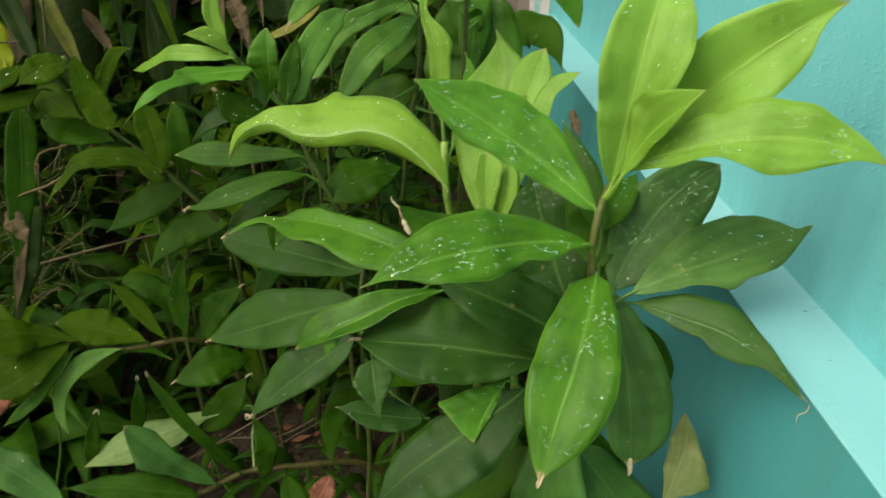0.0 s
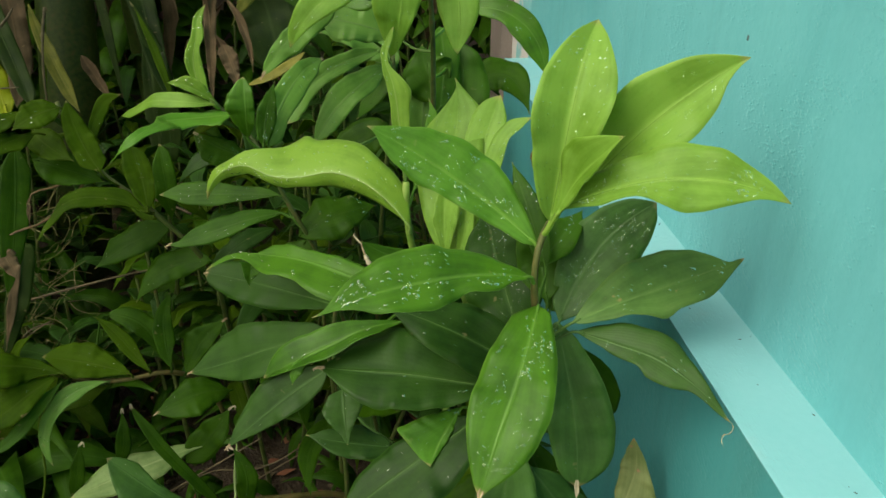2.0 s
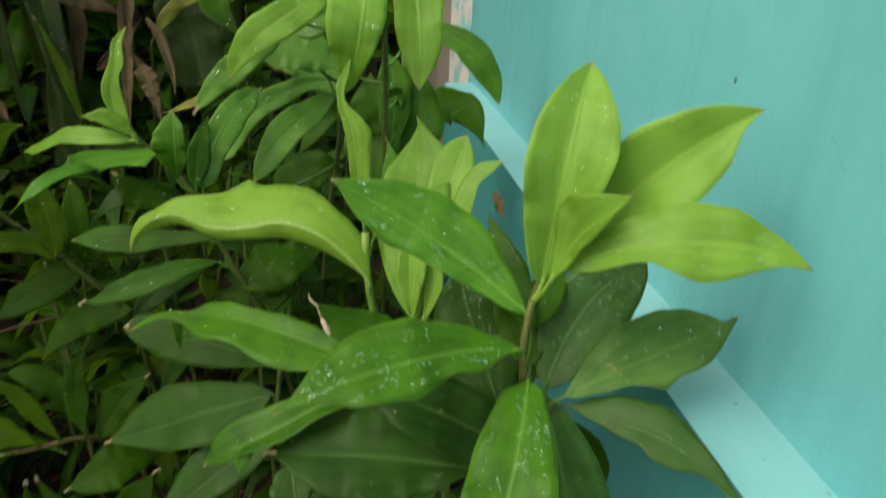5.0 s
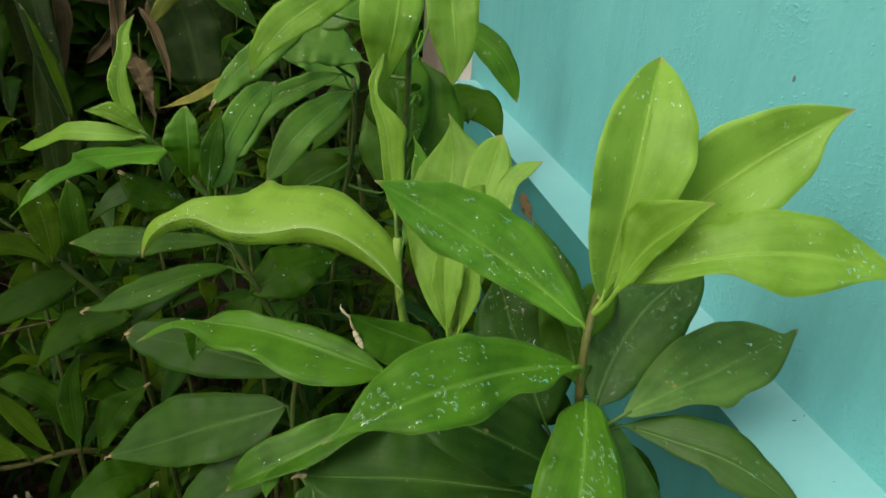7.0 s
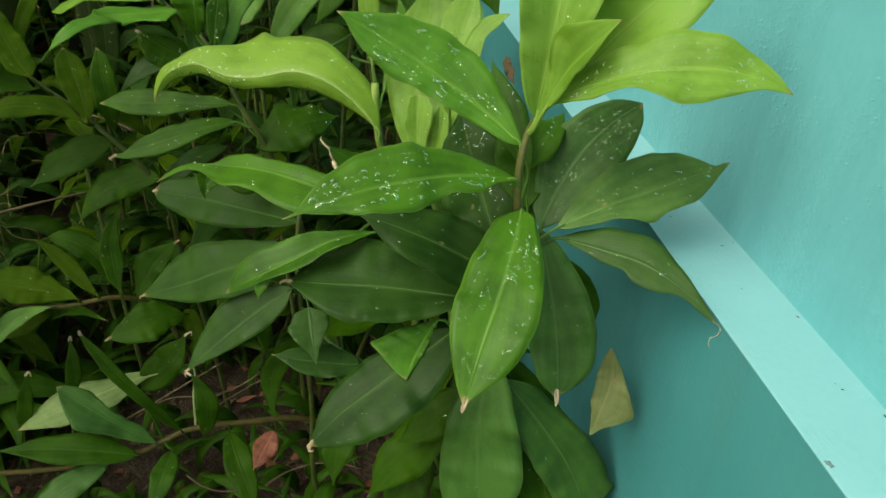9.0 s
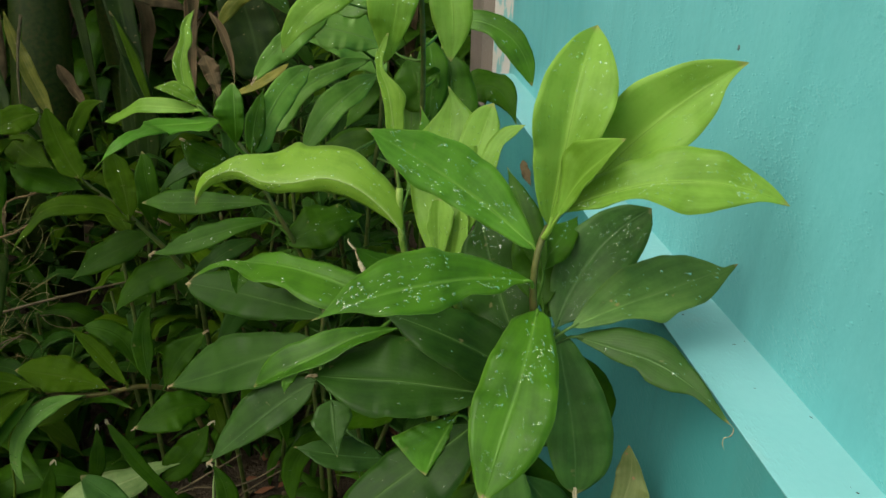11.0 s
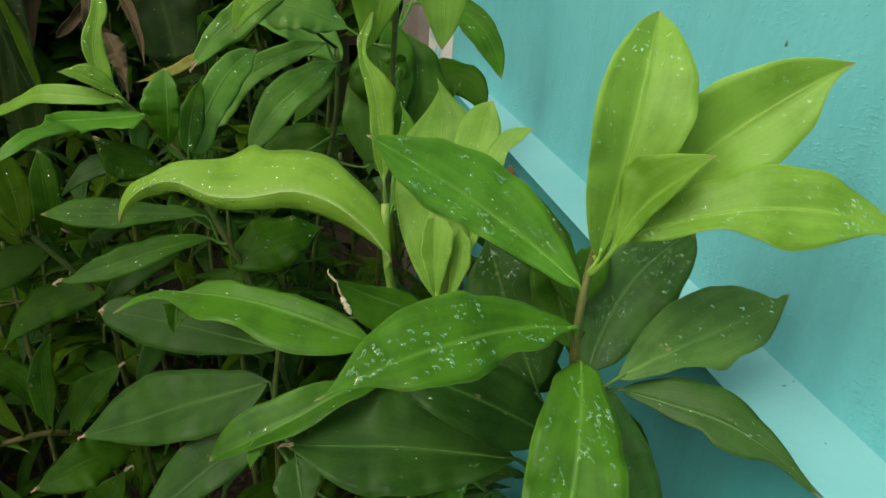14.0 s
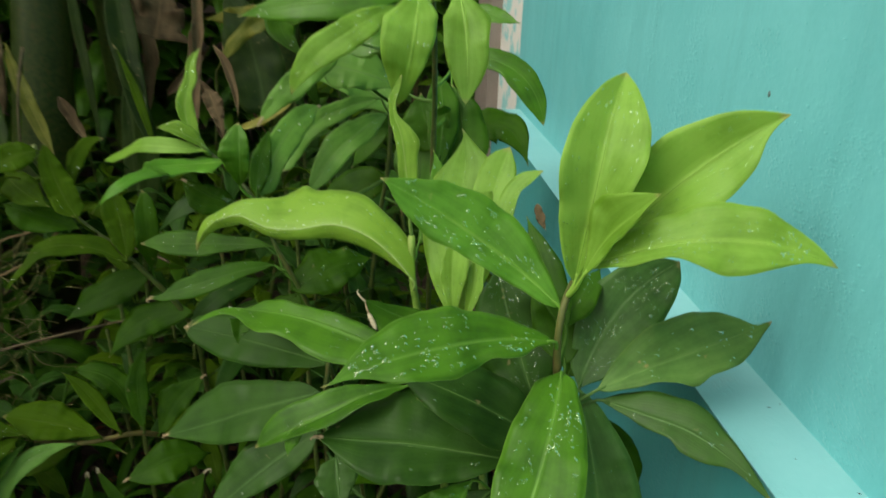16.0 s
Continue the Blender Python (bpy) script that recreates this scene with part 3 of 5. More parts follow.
def leaf(kind, *points, n=(0, 0, 1), wet=0, fold=0.2, husk=0, short=0, wave=1.2, stalk=1, rib=1, left=None, right=None, droop=None):
    """One leaf of the plant in hand: a row of places along its midrib, its width, and the way that it faces."""
    points, width = points[:-1], points[-1]
    STATE["count"] += 1
    seed = STATE["count"]
    pts = [np.array(p, float) for p in points]
    origin = np.array(STATE["plant"].location)
    narrow = kind == "S"
    crisp = kind == "K"
    verts, faces, uv, grid, up, length = blade(pts, width, n, fold=fold, wave=max(3.2, wave) if crisp else wave, seed=seed, shape=cut if short else strap if narrow else outline, nv=42 if left else 22, nu=10 if left else 8, left=left, right=right, droop=droop)
    verts = verts - origin
    # the stalk that joins the blade to the stem
    line = STATE["stem"]
    if stalk and line is not None and STATE["plant"].name.startswith("ginger"):
        at = line[np.linalg.norm(line - pts[0] - np.array((0, 0, -0.02)), axis=1).argmin()]
        gap = np.linalg.norm(at - pts[0])
        if gap > 0.003:
            go = unit(pts[1] - pts[0])
            tv, tf = tube(spline([at, (at + pts[0]) / 2 - np.array((0, 0, 0.1 * gap)), pts[0], pts[0] + go * 0.01], 9), np.linspace(0.0030, 0.0016, 9), 6)
            base = len(verts)
            verts = np.concatenate([verts, tv - origin])
            faces = faces + [tuple(base + i for i in f) for f in tf]
            uv = np.concatenate([uv, np.tile((0.5, 0.3), (len(tv), 1))])
    ob = mesh_object("leaf", verts, faces, LEAF[kind], STATE["plant"], uvs=uv)
    STATE["leaf"] = ob
    if kind in RIB and width > 0.028 and rib:
        line = spline(pts, 23)[:22]
        tan = unit(np.gradient(line, axis=0))
        lift = unit(up[:22] - (up[:22] * tan).sum(1, keepdims=True) * tan)
        girth = np.linspace(0.0015, 0.0003, 22) * min(1.25, width / 0.07)
        rv, rf = tube(line - lift * (girth * 0.7)[:, None], girth, 6)
        mesh_object("midrib", rv - origin, rf, RIB[kind], ob, "paler raised midrib")
    if wet:
        dv, df = beads(grid, up, int(wet * (4.4 if kind in "YW" else 2.1)), seed, kind in "YW")
        drops = mesh_object("rain_water", np.array(dv) - origin, df, WATER, ob)
        tagged(drops, kind="stuff")
    if husk:
        tip, back = pts[-1], unit(pts[-1] - pts[-2])
        r = random.Random(seed)
        bend = np.array((r.uniform(-1, 1), r.uniform(-0.6, 0.2), -0.8))
        far = max(1.0, husk)
        tv, tf, *_ = blade([tip - back * 0.009, tip + bend * 0.001 * far, tip + (back * 0.004 + bend * 0.003) * far, tip + (bend * 0.006 + back * 0.001) * far], 0.0045 * min(husk, 0.9), n, fold=0.9, wave=5.0, seed=seed, nv=8, nu=4, thick=0.001)
        mesh_object("withered_tip", tv - origin, tf, LEAF["H"] if husk > 1.5 else HUSK, ob, "dry pale brown curled tip")
    return ob



def shrivel(*points, r=0.001, pale=0):
    """A dried, curled strip at the end of the leaf made last."""
    p = spline(points, 22)
    k = np.random.RandomState(int(abs(p[0][0]) * 1e4) % 9973).normal(0, 0.22, 22)
    origin = np.array(STATE["plant"].location)
    verts, faces = tube(p, r * (1 + k) * np.sin(np.linspace(0.5, 2.9, 22)), 6)
    return mesh_object("withered_tip", verts - origin, faces, LEAF["H"] if pale else HUSK, STATE["leaf"], "dry pale brown curled tip")


def twig(*points, r=0.002, reach=0):
    """A dry stalk that lies or hangs among the plants."""
    p = spline(points, 20)
    k = np.random.RandomState(int(abs(p[0][0]) * 1e4) % 9973).normal(0, 0.12, 20)
    origin = p.mean(0)
    verts, faces = tube(p, r * (1 + k) * np.linspace(1.1, 0.6, 20), 6)
    ob = mesh_object("twig", verts - origin, faces, TWIG)
    ob.location = origin
    return tagged(ob, "thin dry brown stalk among the shaded leaves", "twig", group="dry stalks")


def fallen_leaf(kind, *points, n=(0, 0, 1), fold=0.25):
    points, width = points[:-1], points[-1]
    STATE["count"] += 1
    origin = np.array(points[1])
    verts, faces, uv, *_ = blade(points, width, n, fold=fold, wave=1.8, seed=STATE["count"])
    ob = mesh_object("fallen_leaf", verts - origin, faces, LEAF[kind], uvs=uv)
    ob.location = origin
    return tagged(ob, "reddish brown fallen leaf caught on low stalks", "leaf", group="fallen leaves")
plant("ginger_plant", "tall ginger plant with wet bright green leaves beside the wall")
stem((0.219, 0.619, 1.152), (0.190, 0.574, 1.134), (0.186, 0.565, 1.094), (0.189, 0.566, 1.066), (0.190, 0.571, 0.949), (0.180, 0.591, 0.761), (0.178, 0.629, 0.457), r=0.0045, reach=1, ruddy=1)
leaf('Y', (0.203, 0.584, 1.160), (0.209, 0.586, 1.212), (0.217, 0.592, 1.269), (0.229, 0.612, 1.313), (0.253, 0.653, 1.357), 0.089, n=(-0.305, -0.877, 0.372), left=(9, 17, 25, 31, 35, 39, 43, 43, 40, 35, 26, 16, 7), right=(3, 7, 12, 18, 27, 34, 41, 46, 45, 38, 28, 17, 7), fold=0.6, wave=0.7, wet=26)
leaf('Y', (0.219, 0.614, 1.156), (0.255, 0.606, 1.204), (0.290, 0.592, 1.253), (0.329, 0.576, 1.298), (0.373, 0.558, 1.337), 0.091, n=(-0.610, -0.754, 0.243), left=(5, 11, 19, 27, 35, 43, 45, 47, 47, 40, 33, 21, 9), right=(3, 7, 12, 17, 22, 31, 39, 41, 44, 39, 30, 11, 3), fold=0.5, wave=0.7, wet=34)
leaf('Y', (0.213, 0.582, 1.176), (0.252, 0.555, 1.207), (0.299, 0.529, 1.229), (0.350, 0.505, 1.234), (0.402, 0.485, 1.220), 0.073, n=(-0.447, -0.549, 0.706), left=(8, 16, 23, 26, 29, 32, 35, 35, 33, 28, 20, 12, 5), right=(4, 8, 13, 15, 15, 19, 32, 38, 36, 28, 17, 7, 3), fold=0.3, wave=0.8, wet=30)
leaf('Y', (0.204, 0.568, 1.173), (0.224, 0.564, 1.218), (0.241, 0.550, 1.247), (0.255, 0.536, 1.271), 0.047, n=(-0.848, -0.466, 0.253), left=(2, 4, 9, 15, 21, 29, 36, 36, 30, 24, 17, 10, 4), right=(3, 6, 10, 11, 11, 11, 11, 10, 8, 6, 4, 2, 1), fold=0.3, wave=0.5, rib=0)
leaf('F', (0.188, 0.577, 1.136), (0.149, 0.606, 1.165), (0.105, 0.630, 1.193), (0.058, 0.647, 1.221), (0.009, 0.657, 1.248), 0.070, n=(0.001, -0.808, 0.589), left=(8, 12, 15, 19, 22, 24, 25, 27, 30, 26, 22, 13, 3), right=(7, 14, 22, 31, 38, 43, 43, 43, 37, 32, 22, 13, 5), fold=0.2, wave=0.8, wet=60)
leaf('G', (0.182, 0.560, 1.105), (0.125, 0.546, 1.119), (0.068, 0.528, 1.124), (0.010, 0.509, 1.122), (-0.046, 0.490, 1.111), 0.075, n=(0.178, -0.447, 0.877), left=(4, 8, 20, 23, 21, 28, 34, 32, 30, 25, 12, 4, 2), right=(6, 13, 23, 30, 35, 39, 41, 41, 38, 32, 22, 9, 1), fold=0.2, wave=0.8, wet=60)
leaf('G', (0.191, 0.557, 1.071), (0.173, 0.507, 1.057), (0.152, 0.462, 1.034), (0.129, 0.422, 1.005), (0.109, 0.389, 0.966), 0.083, n=(-0.114, -0.490, 0.864), left=(13, 18, 24, 30, 35, 38, 41, 43, 41, 38, 30, 18, 7), right=(12, 24, 29, 34, 38, 40, 40, 40, 38, 33, 25, 16, 8), fold=0.2, wave=0.7, wet=70, husk=0.9)
leaf('C', (0.232, 0.558, 1.046), (0.285, 0.565, 1.065), (0.340, 0.576, 1.077), (0.394, 0.592, 1.085), (0.447, 0.614, 1.089), 0.080, n=(-0.061, -0.460, 0.886), left=(7, 16, 27, 35, 41, 44, 45, 45, 41, 33, 19, 3, 2), right=(7, 11, 16, 19, 26, 36, 32, 33, 31, 25, 17, 9, 4), fold=0.2, wave=0.6, wet=14)
leaf('B', (0.229, 0.604, 1.015), (0.249, 0.627, 1.046), (0.274, 0.645, 1.079), (0.301, 0.654, 1.109), (0.347, 0.656, 1.146), 0.086, n=(-0.300, -0.747, 0.593), left=(7, 17, 23, 29, 34, 38, 40, 41, 37, 33, 27, 19, 8), right=(9, 22, 30, 37, 41, 43, 45, 45, 45, 41, 36, 27, 16), fold=0.2, wave=0.7, wet=70)
leaf('N', (0.238, 0.559, 1.032), (0.275, 0.530, 1.034), (0.310, 0.500, 1.035), (0.341, 0.466, 1.024), (0.365, 0.432, 1.006), 0.054, n=(-0.227, -0.504, 0.833), left=(7, 15, 22, 28, 29, 30, 30, 25, 18, 13, 8, 4, 1), right=(3, 6, 9, 13, 15, 17, 24, 23, 19, 9, 6, 5, 3), fold=0.12, wave=0.6, wet=6)
shrivel((0.364, 0.433, 1.007), (0.368, 0.430, 1.001), (0.364, 0.427, 0.996), (0.358, 0.427, 0.994), (0.356, 0.424, 0.989), (0.358, 0.421, 0.984), r=0.0005)
leaf('B', (0.218, 0.569, 1.038), (0.226, 0.549, 0.994), (0.234, 0.530, 0.951), (0.238, 0.510, 0.907), (0.237, 0.489, 0.860), 0.079, n=(-0.126, -0.912, 0.390), left=(8, 17, 24, 31, 36, 40, 43, 45, 46, 44, 40, 29, 14), right=(3, 7, 12, 17, 22, 27, 30, 34, 33, 31, 27, 22, 12), fold=0.2, wave=0.6, wet=4, husk=1.8)
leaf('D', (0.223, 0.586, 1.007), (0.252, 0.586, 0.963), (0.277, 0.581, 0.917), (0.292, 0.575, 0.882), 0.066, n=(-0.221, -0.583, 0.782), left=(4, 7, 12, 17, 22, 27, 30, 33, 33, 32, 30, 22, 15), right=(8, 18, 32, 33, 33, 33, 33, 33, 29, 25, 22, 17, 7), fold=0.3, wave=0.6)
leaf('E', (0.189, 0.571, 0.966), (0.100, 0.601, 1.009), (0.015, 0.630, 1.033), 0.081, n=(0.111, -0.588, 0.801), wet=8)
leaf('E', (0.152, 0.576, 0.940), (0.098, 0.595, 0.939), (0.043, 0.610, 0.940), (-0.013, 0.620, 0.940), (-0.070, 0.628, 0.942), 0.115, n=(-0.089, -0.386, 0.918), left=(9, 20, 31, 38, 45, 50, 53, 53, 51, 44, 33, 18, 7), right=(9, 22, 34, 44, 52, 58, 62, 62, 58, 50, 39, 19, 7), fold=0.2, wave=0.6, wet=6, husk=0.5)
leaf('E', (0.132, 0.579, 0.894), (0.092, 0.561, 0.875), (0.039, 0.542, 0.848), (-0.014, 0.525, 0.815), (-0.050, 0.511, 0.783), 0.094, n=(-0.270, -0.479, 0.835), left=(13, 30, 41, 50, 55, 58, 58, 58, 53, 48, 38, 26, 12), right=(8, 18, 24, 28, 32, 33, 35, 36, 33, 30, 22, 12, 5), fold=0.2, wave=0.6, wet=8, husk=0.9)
leaf('F', (0.110, 0.593, 0.896), (0.093, 0.570, 0.886), (0.078, 0.550, 0.872), (0.067, 0.532, 0.860), 0.061, n=(0.000, -0.750, 0.660), left=(2, 4, 5, 6, 6, 6, 6, 6, 6, 5, 3, 2, 1), right=(4, 9, 15, 21, 27, 33, 39, 44, 50, 56, 41, 25, 13), fold=0.1, wave=0.6, wet=10)
leaf('B', (0.179, 0.585, 0.848), (0.166, 0.559, 0.778), (0.162, 0.536, 0.709), (0.168, 0.501, 0.601), 0.114, n=(-0.308, -0.897, 0.316), left=(10, 24, 36, 42, 49, 55, 58, 60, 62, 58, 51, 44, 19), right=(10, 22, 28, 34, 40, 43, 47, 51, 52, 53, 50, 46, 24), fold=0.2, wave=0.7, wet=8)
leaf('B', (0.200, 0.580, 0.801), (0.243, 0.562, 0.743), (0.285, 0.545, 0.680), (0.323, 0.517, 0.587), 0.093, n=(0.300, -0.854, 0.426), left=(8, 19, 28, 31, 34, 37, 39, 43, 47, 51, 51, 50, 49), right=(24, 28, 33, 38, 41, 43, 46, 46, 44, 42, 41, 24, 10), fold=0.2, wave=0.7, wet=4)
leaf('M', (0.199, 0.627, 0.808), (0.253, 0.563, 0.671), (0.279, 0.503, 0.499), 0.096, n=(0.034, -0.924, 0.381), wet=5)
leaf('O', (0.299, 0.510, 0.762), (0.319, 0.534, 0.788), (0.333, 0.552, 0.817), (0.330, 0.567, 0.856), 0.057, n=(-0.338, -0.771, 0.539), left=(3, 5, 8, 12, 16, 17, 18, 19, 20, 18, 14, 11, 5), right=(4, 9, 20, 32, 41, 38, 30, 23, 16, 12, 8, 4, 2), fold=0.2, wave=1, stalk=0, rib=0)
leaf('E', (0.182, 0.614, 0.992), (0.167, 0.663, 1.042), (0.151, 0.737, 1.112), 0.102, n=(-0.201, -0.711, 0.674), wet=60)
leaf('M', (0.209, 0.613, 1.089), (0.195, 0.673, 1.137), (0.182, 0.725, 1.176), 0.035, n=(-0.302, -0.631, 0.715), wet=5)
leaf('M', (0.205, 0.632, 1.079), (0.235, 0.655, 1.102), (0.271, 0.698, 1.119), 0.040, n=(-0.041, -0.482, 0.875), stalk=0, wet=5)
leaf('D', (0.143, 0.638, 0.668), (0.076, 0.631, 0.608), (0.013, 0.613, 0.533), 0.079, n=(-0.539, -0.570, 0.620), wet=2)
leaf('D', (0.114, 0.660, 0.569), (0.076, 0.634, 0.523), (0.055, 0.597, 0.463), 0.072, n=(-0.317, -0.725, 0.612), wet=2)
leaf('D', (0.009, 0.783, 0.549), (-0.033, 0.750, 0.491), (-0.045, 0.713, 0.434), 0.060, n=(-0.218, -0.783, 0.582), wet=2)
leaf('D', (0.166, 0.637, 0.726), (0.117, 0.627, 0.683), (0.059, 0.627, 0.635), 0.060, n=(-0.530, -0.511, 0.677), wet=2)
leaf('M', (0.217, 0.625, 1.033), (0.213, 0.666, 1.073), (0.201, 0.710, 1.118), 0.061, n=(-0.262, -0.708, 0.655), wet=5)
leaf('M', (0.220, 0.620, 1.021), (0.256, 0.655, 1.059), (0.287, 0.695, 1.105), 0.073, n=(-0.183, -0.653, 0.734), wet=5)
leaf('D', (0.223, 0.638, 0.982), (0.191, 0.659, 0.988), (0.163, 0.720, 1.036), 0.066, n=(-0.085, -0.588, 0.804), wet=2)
plant("ginger_plant", "young ginger shoot with pale yellow-green upright leaves")
stem((0.118, 0.787, 1.064), (0.115, 0.761, 1.012), (0.132, 0.766, 0.943), (0.156, 0.800, 0.801), (0.179, 0.854, 0.585), r=0.0071, reach=1, fresh=1)
leaf('Y', (0.103, 0.741, 1.025), (0.102, 0.783, 1.079), (0.109, 0.824, 1.133), (0.126, 0.864, 1.185), (0.124, 0.901, 1.238), 0.092, n=(-0.193, -0.772, 0.606), left=(7, 16, 25, 32, 38, 42, 44, 44, 44, 40, 26, 10, 0), right=(13, 31, 38, 42, 44, 46, 48, 47, 43, 38, 33, 16, 6), fold=0.2, wave=0.6, wet=12)
leaf('Y', (0.112, 0.744, 1.024), (0.128, 0.787, 1.082), (0.153, 0.826, 1.143), (0.172, 0.851, 1.189), (0.186, 0.867, 1.221), 0.053, n=(-0.231, -0.790, 0.569), left=(3, 6, 11, 15, 19, 22, 24, 26, 27, 29, 29, 25, 15), right=(3, 7, 12, 17, 21, 22, 22, 22, 22, 24, 23, 18, 8), fold=0.2, wave=0.6, wet=12)
leaf('Y', (0.121, 0.748, 1.025), (0.142, 0.779, 1.085), (0.168, 0.800, 1.136), (0.192, 0.816, 1.179), (0.223, 0.821, 1.202), 0.031, n=(-0.548, -0.604, 0.579), left=(2, 4, 7, 10, 12, 15, 17, 18, 18, 19, 19, 16, 7), right=(3, 5, 8, 12, 15, 16, 14, 12, 11, 8, 4, 6, 3), fold=0.2, wave=0.6, wet=12)
leaf('Y', (0.100, 0.732, 1.031), (0.099, 0.750, 1.074), (0.102, 0.773, 1.116), 0.038, n=(-0.231, -0.881, 0.414), left=(2, 4, 6, 8, 10, 13, 15, 17, 16, 15, 15, 12, 10), right=(2, 4, 7, 10, 13, 15, 18, 21, 22, 23, 23, 17, 13), fold=0.5, wave=0.4, wet=5, rib=0)
leaf('Y', (0.113, 0.734, 1.029), (0.125, 0.746, 1.067), (0.130, 0.767, 1.104), 0.025, n=(-0.279, -0.840, 0.465), left=(2, 3, 4, 6, 7, 9, 10, 10, 10, 10, 10, 6, 3), right=(2, 4, 6, 8, 10, 12, 15, 15, 14, 13, 13, 7, 3), fold=0.5, wave=0.4, wet=5, rib=0)
plant("ginger_plant", "ginger plant with an arching yellow-green leaf and torn leaves")
stem((0.049, 0.792, 1.125), (0.050, 0.778, 1.066), (0.067, 0.777, 0.974), (0.097, 0.814, 0.797), (0.109, 0.834, 0.621), r=0.0061, reach=1, fresh=1)
leaf('W', (0.052, 0.766, 1.069), (0.024, 0.773, 1.105), (-0.011, 0.784, 1.131), (-0.052, 0.797, 1.140), (-0.096, 0.806, 1.130), (-0.138, 0.820, 1.127), (-0.178, 0.839, 1.137), (-0.219, 0.849, 1.119), (-0.241, 0.853, 1.081), 0.070, n=(-0.15, -0.45, 0.88), left=(3, 7, 11, 14, 13, 12, 11, 9, 8, 7, 6, 4, 2), right=(12, 28, 37, 45, 57, 63, 75, 74, 52, 28, 16, 15, 7), fold=0.15, wave=1.0, droop=(-0.9, -2.2), wet=42)
leaf('W', (0.046, 0.787, 1.151), (0.042, 0.808, 1.209), (0.036, 0.823, 1.251), (0.027, 0.838, 1.279), (0.029, 0.845, 1.295), (0.040, 0.855, 1.319), 0.032, n=(-0.096, -0.906, 0.412), left=(4, 8, 10, 10, 10, 9, 9, 9, 8, 5, 7, 3, 2), right=(3, 7, 12, 14, 16, 18, 23, 16, 8, 4, 4, 6, 3), fold=0.3, wave=0.5, wet=5, rib=0)
leaf('G', (0.060, 0.822, 1.100), (0.086, 0.860, 1.140), (0.087, 0.937, 1.199), 0.032, n=(-0.128, -0.630, 0.766), wet=5)
leaf('M', (0.092, 0.711, 1.023), (0.043, 0.714, 1.045), (0.013, 0.716, 1.059), (-0.013, 0.718, 1.074), 0.053, n=(0.100, -0.700, 0.700), left=(16, 28, 30, 33, 35, 37, 37, 35, 33, 27, 19, 10, 4), right=(4, 7, 13, 18, 17, 16, 15, 13, 11, 9, 7, 4, 2), fold=0.2, wave=0.5, wet=2)
shrivel((-0.011, 0.714, 1.073), (-0.009, 0.709, 1.065), (-0.005, 0.705, 1.057), (0.001, 0.699, 1.046), r=0.0012)
shrivel((-0.007, 0.706, 1.060), (-0.003, 0.702, 1.052), (0.002, 0.697, 1.043), r=0.0038, pale=1)
shrivel((-0.010, 0.712, 1.073), (-0.015, 0.714, 1.077), (-0.018, 0.716, 1.080), (-0.020, 0.718, 1.083), (-0.019, 0.719, 1.086), r=0.0014, pale=1)
leaf('G', (0.034, 0.740, 0.974), (-0.018, 0.762, 0.988), (-0.069, 0.790, 0.996), (-0.117, 0.822, 0.994), (-0.166, 0.852, 0.986), (-0.220, 0.873, 0.978), (-0.270, 0.871, 0.952), 0.078, n=(-0.217, -0.349, 0.912), left=(18, 35, 48, 55, 52, 43, 42, 44, 35, 20, 12, 9, 6), right=(7, 16, 22, 23, 22, 20, 18, 19, 17, 0, 2, 3, 1), fold=0.3, wave=0.6, wet=12)
leaf('M', (-0.192, 0.854, 0.972), (-0.194, 0.843, 0.956), (-0.197, 0.836, 0.941), 0.034, n=(0.145, -0.873, 0.466), left=(5, 10, 18, 19, 17, 14, 11, 9, 6, 4, 2, 1, 0), right=(18, 17, 16, 15, 14, 13, 12, 10, 9, 7, 5, 3, 1), fold=0.5, wave=0.5, wet=5, rib=0)
leaf('G', (0.038, 0.667, 0.980), (-0.010, 0.653, 0.981), (-0.056, 0.641, 0.965), (-0.101, 0.637, 0.945), (-0.144, 0.641, 0.918), 0.050, n=(-0.170, -0.413, 0.895), left=(5, 10, 17, 18, 20, 21, 22, 22, 18, 14, 11, 7, 3), right=(3, 5, 9, 14, 20, 23, 27, 28, 29, 28, 25, 17, 7), fold=0.5, wave=0.6, wet=6)
leaf('G', (-0.086, 0.635, 0.950), (-0.097, 0.630, 0.940), (-0.103, 0.619, 0.923), 0.015, n=(0.074, -0.878, 0.473))
plant("ginger_plant", "low ginger plant with dull dark green leaves in the shade")
stem((-0.074, 0.904, 0.869), (-0.083, 0.891, 0.813), (-0.086, 0.884, 0.676), (-0.090, 0.914, 0.451), (-0.105, 0.943, 0.132), r=0.0045, reach=1)
leaf('N', (-0.092, 0.892, 0.811), (-0.149, 0.911, 0.781), (-0.218, 0.936, 0.744), (-0.291, 0.960, 0.702), (-0.380, 0.985, 0.661), 0.114, n=(-0.528, -0.450, 0.720), left=(19, 38, 52, 55, 57, 55, 53, 48, 40, 31, 21, 12, 5), right=(12, 25, 33, 41, 49, 56, 61, 65, 65, 60, 48, 27, 9), fold=0.2, wave=0.6, wet=2, husk=0.5)
leaf('N', (-0.095, 0.872, 0.747), (-0.150, 0.869, 0.708), (-0.215, 0.861, 0.658), (-0.287, 0.848, 0.598), 0.080, n=(-0.356, -0.736, 0.576), left=(9, 21, 27, 31, 32, 31, 29, 26, 22, 18, 12, 6, 3), right=(11, 22, 33, 43, 46, 49, 49, 45, 41, 33, 24, 13, 5), fold=0.2, wave=0.6, wet=2, husk=0.5)
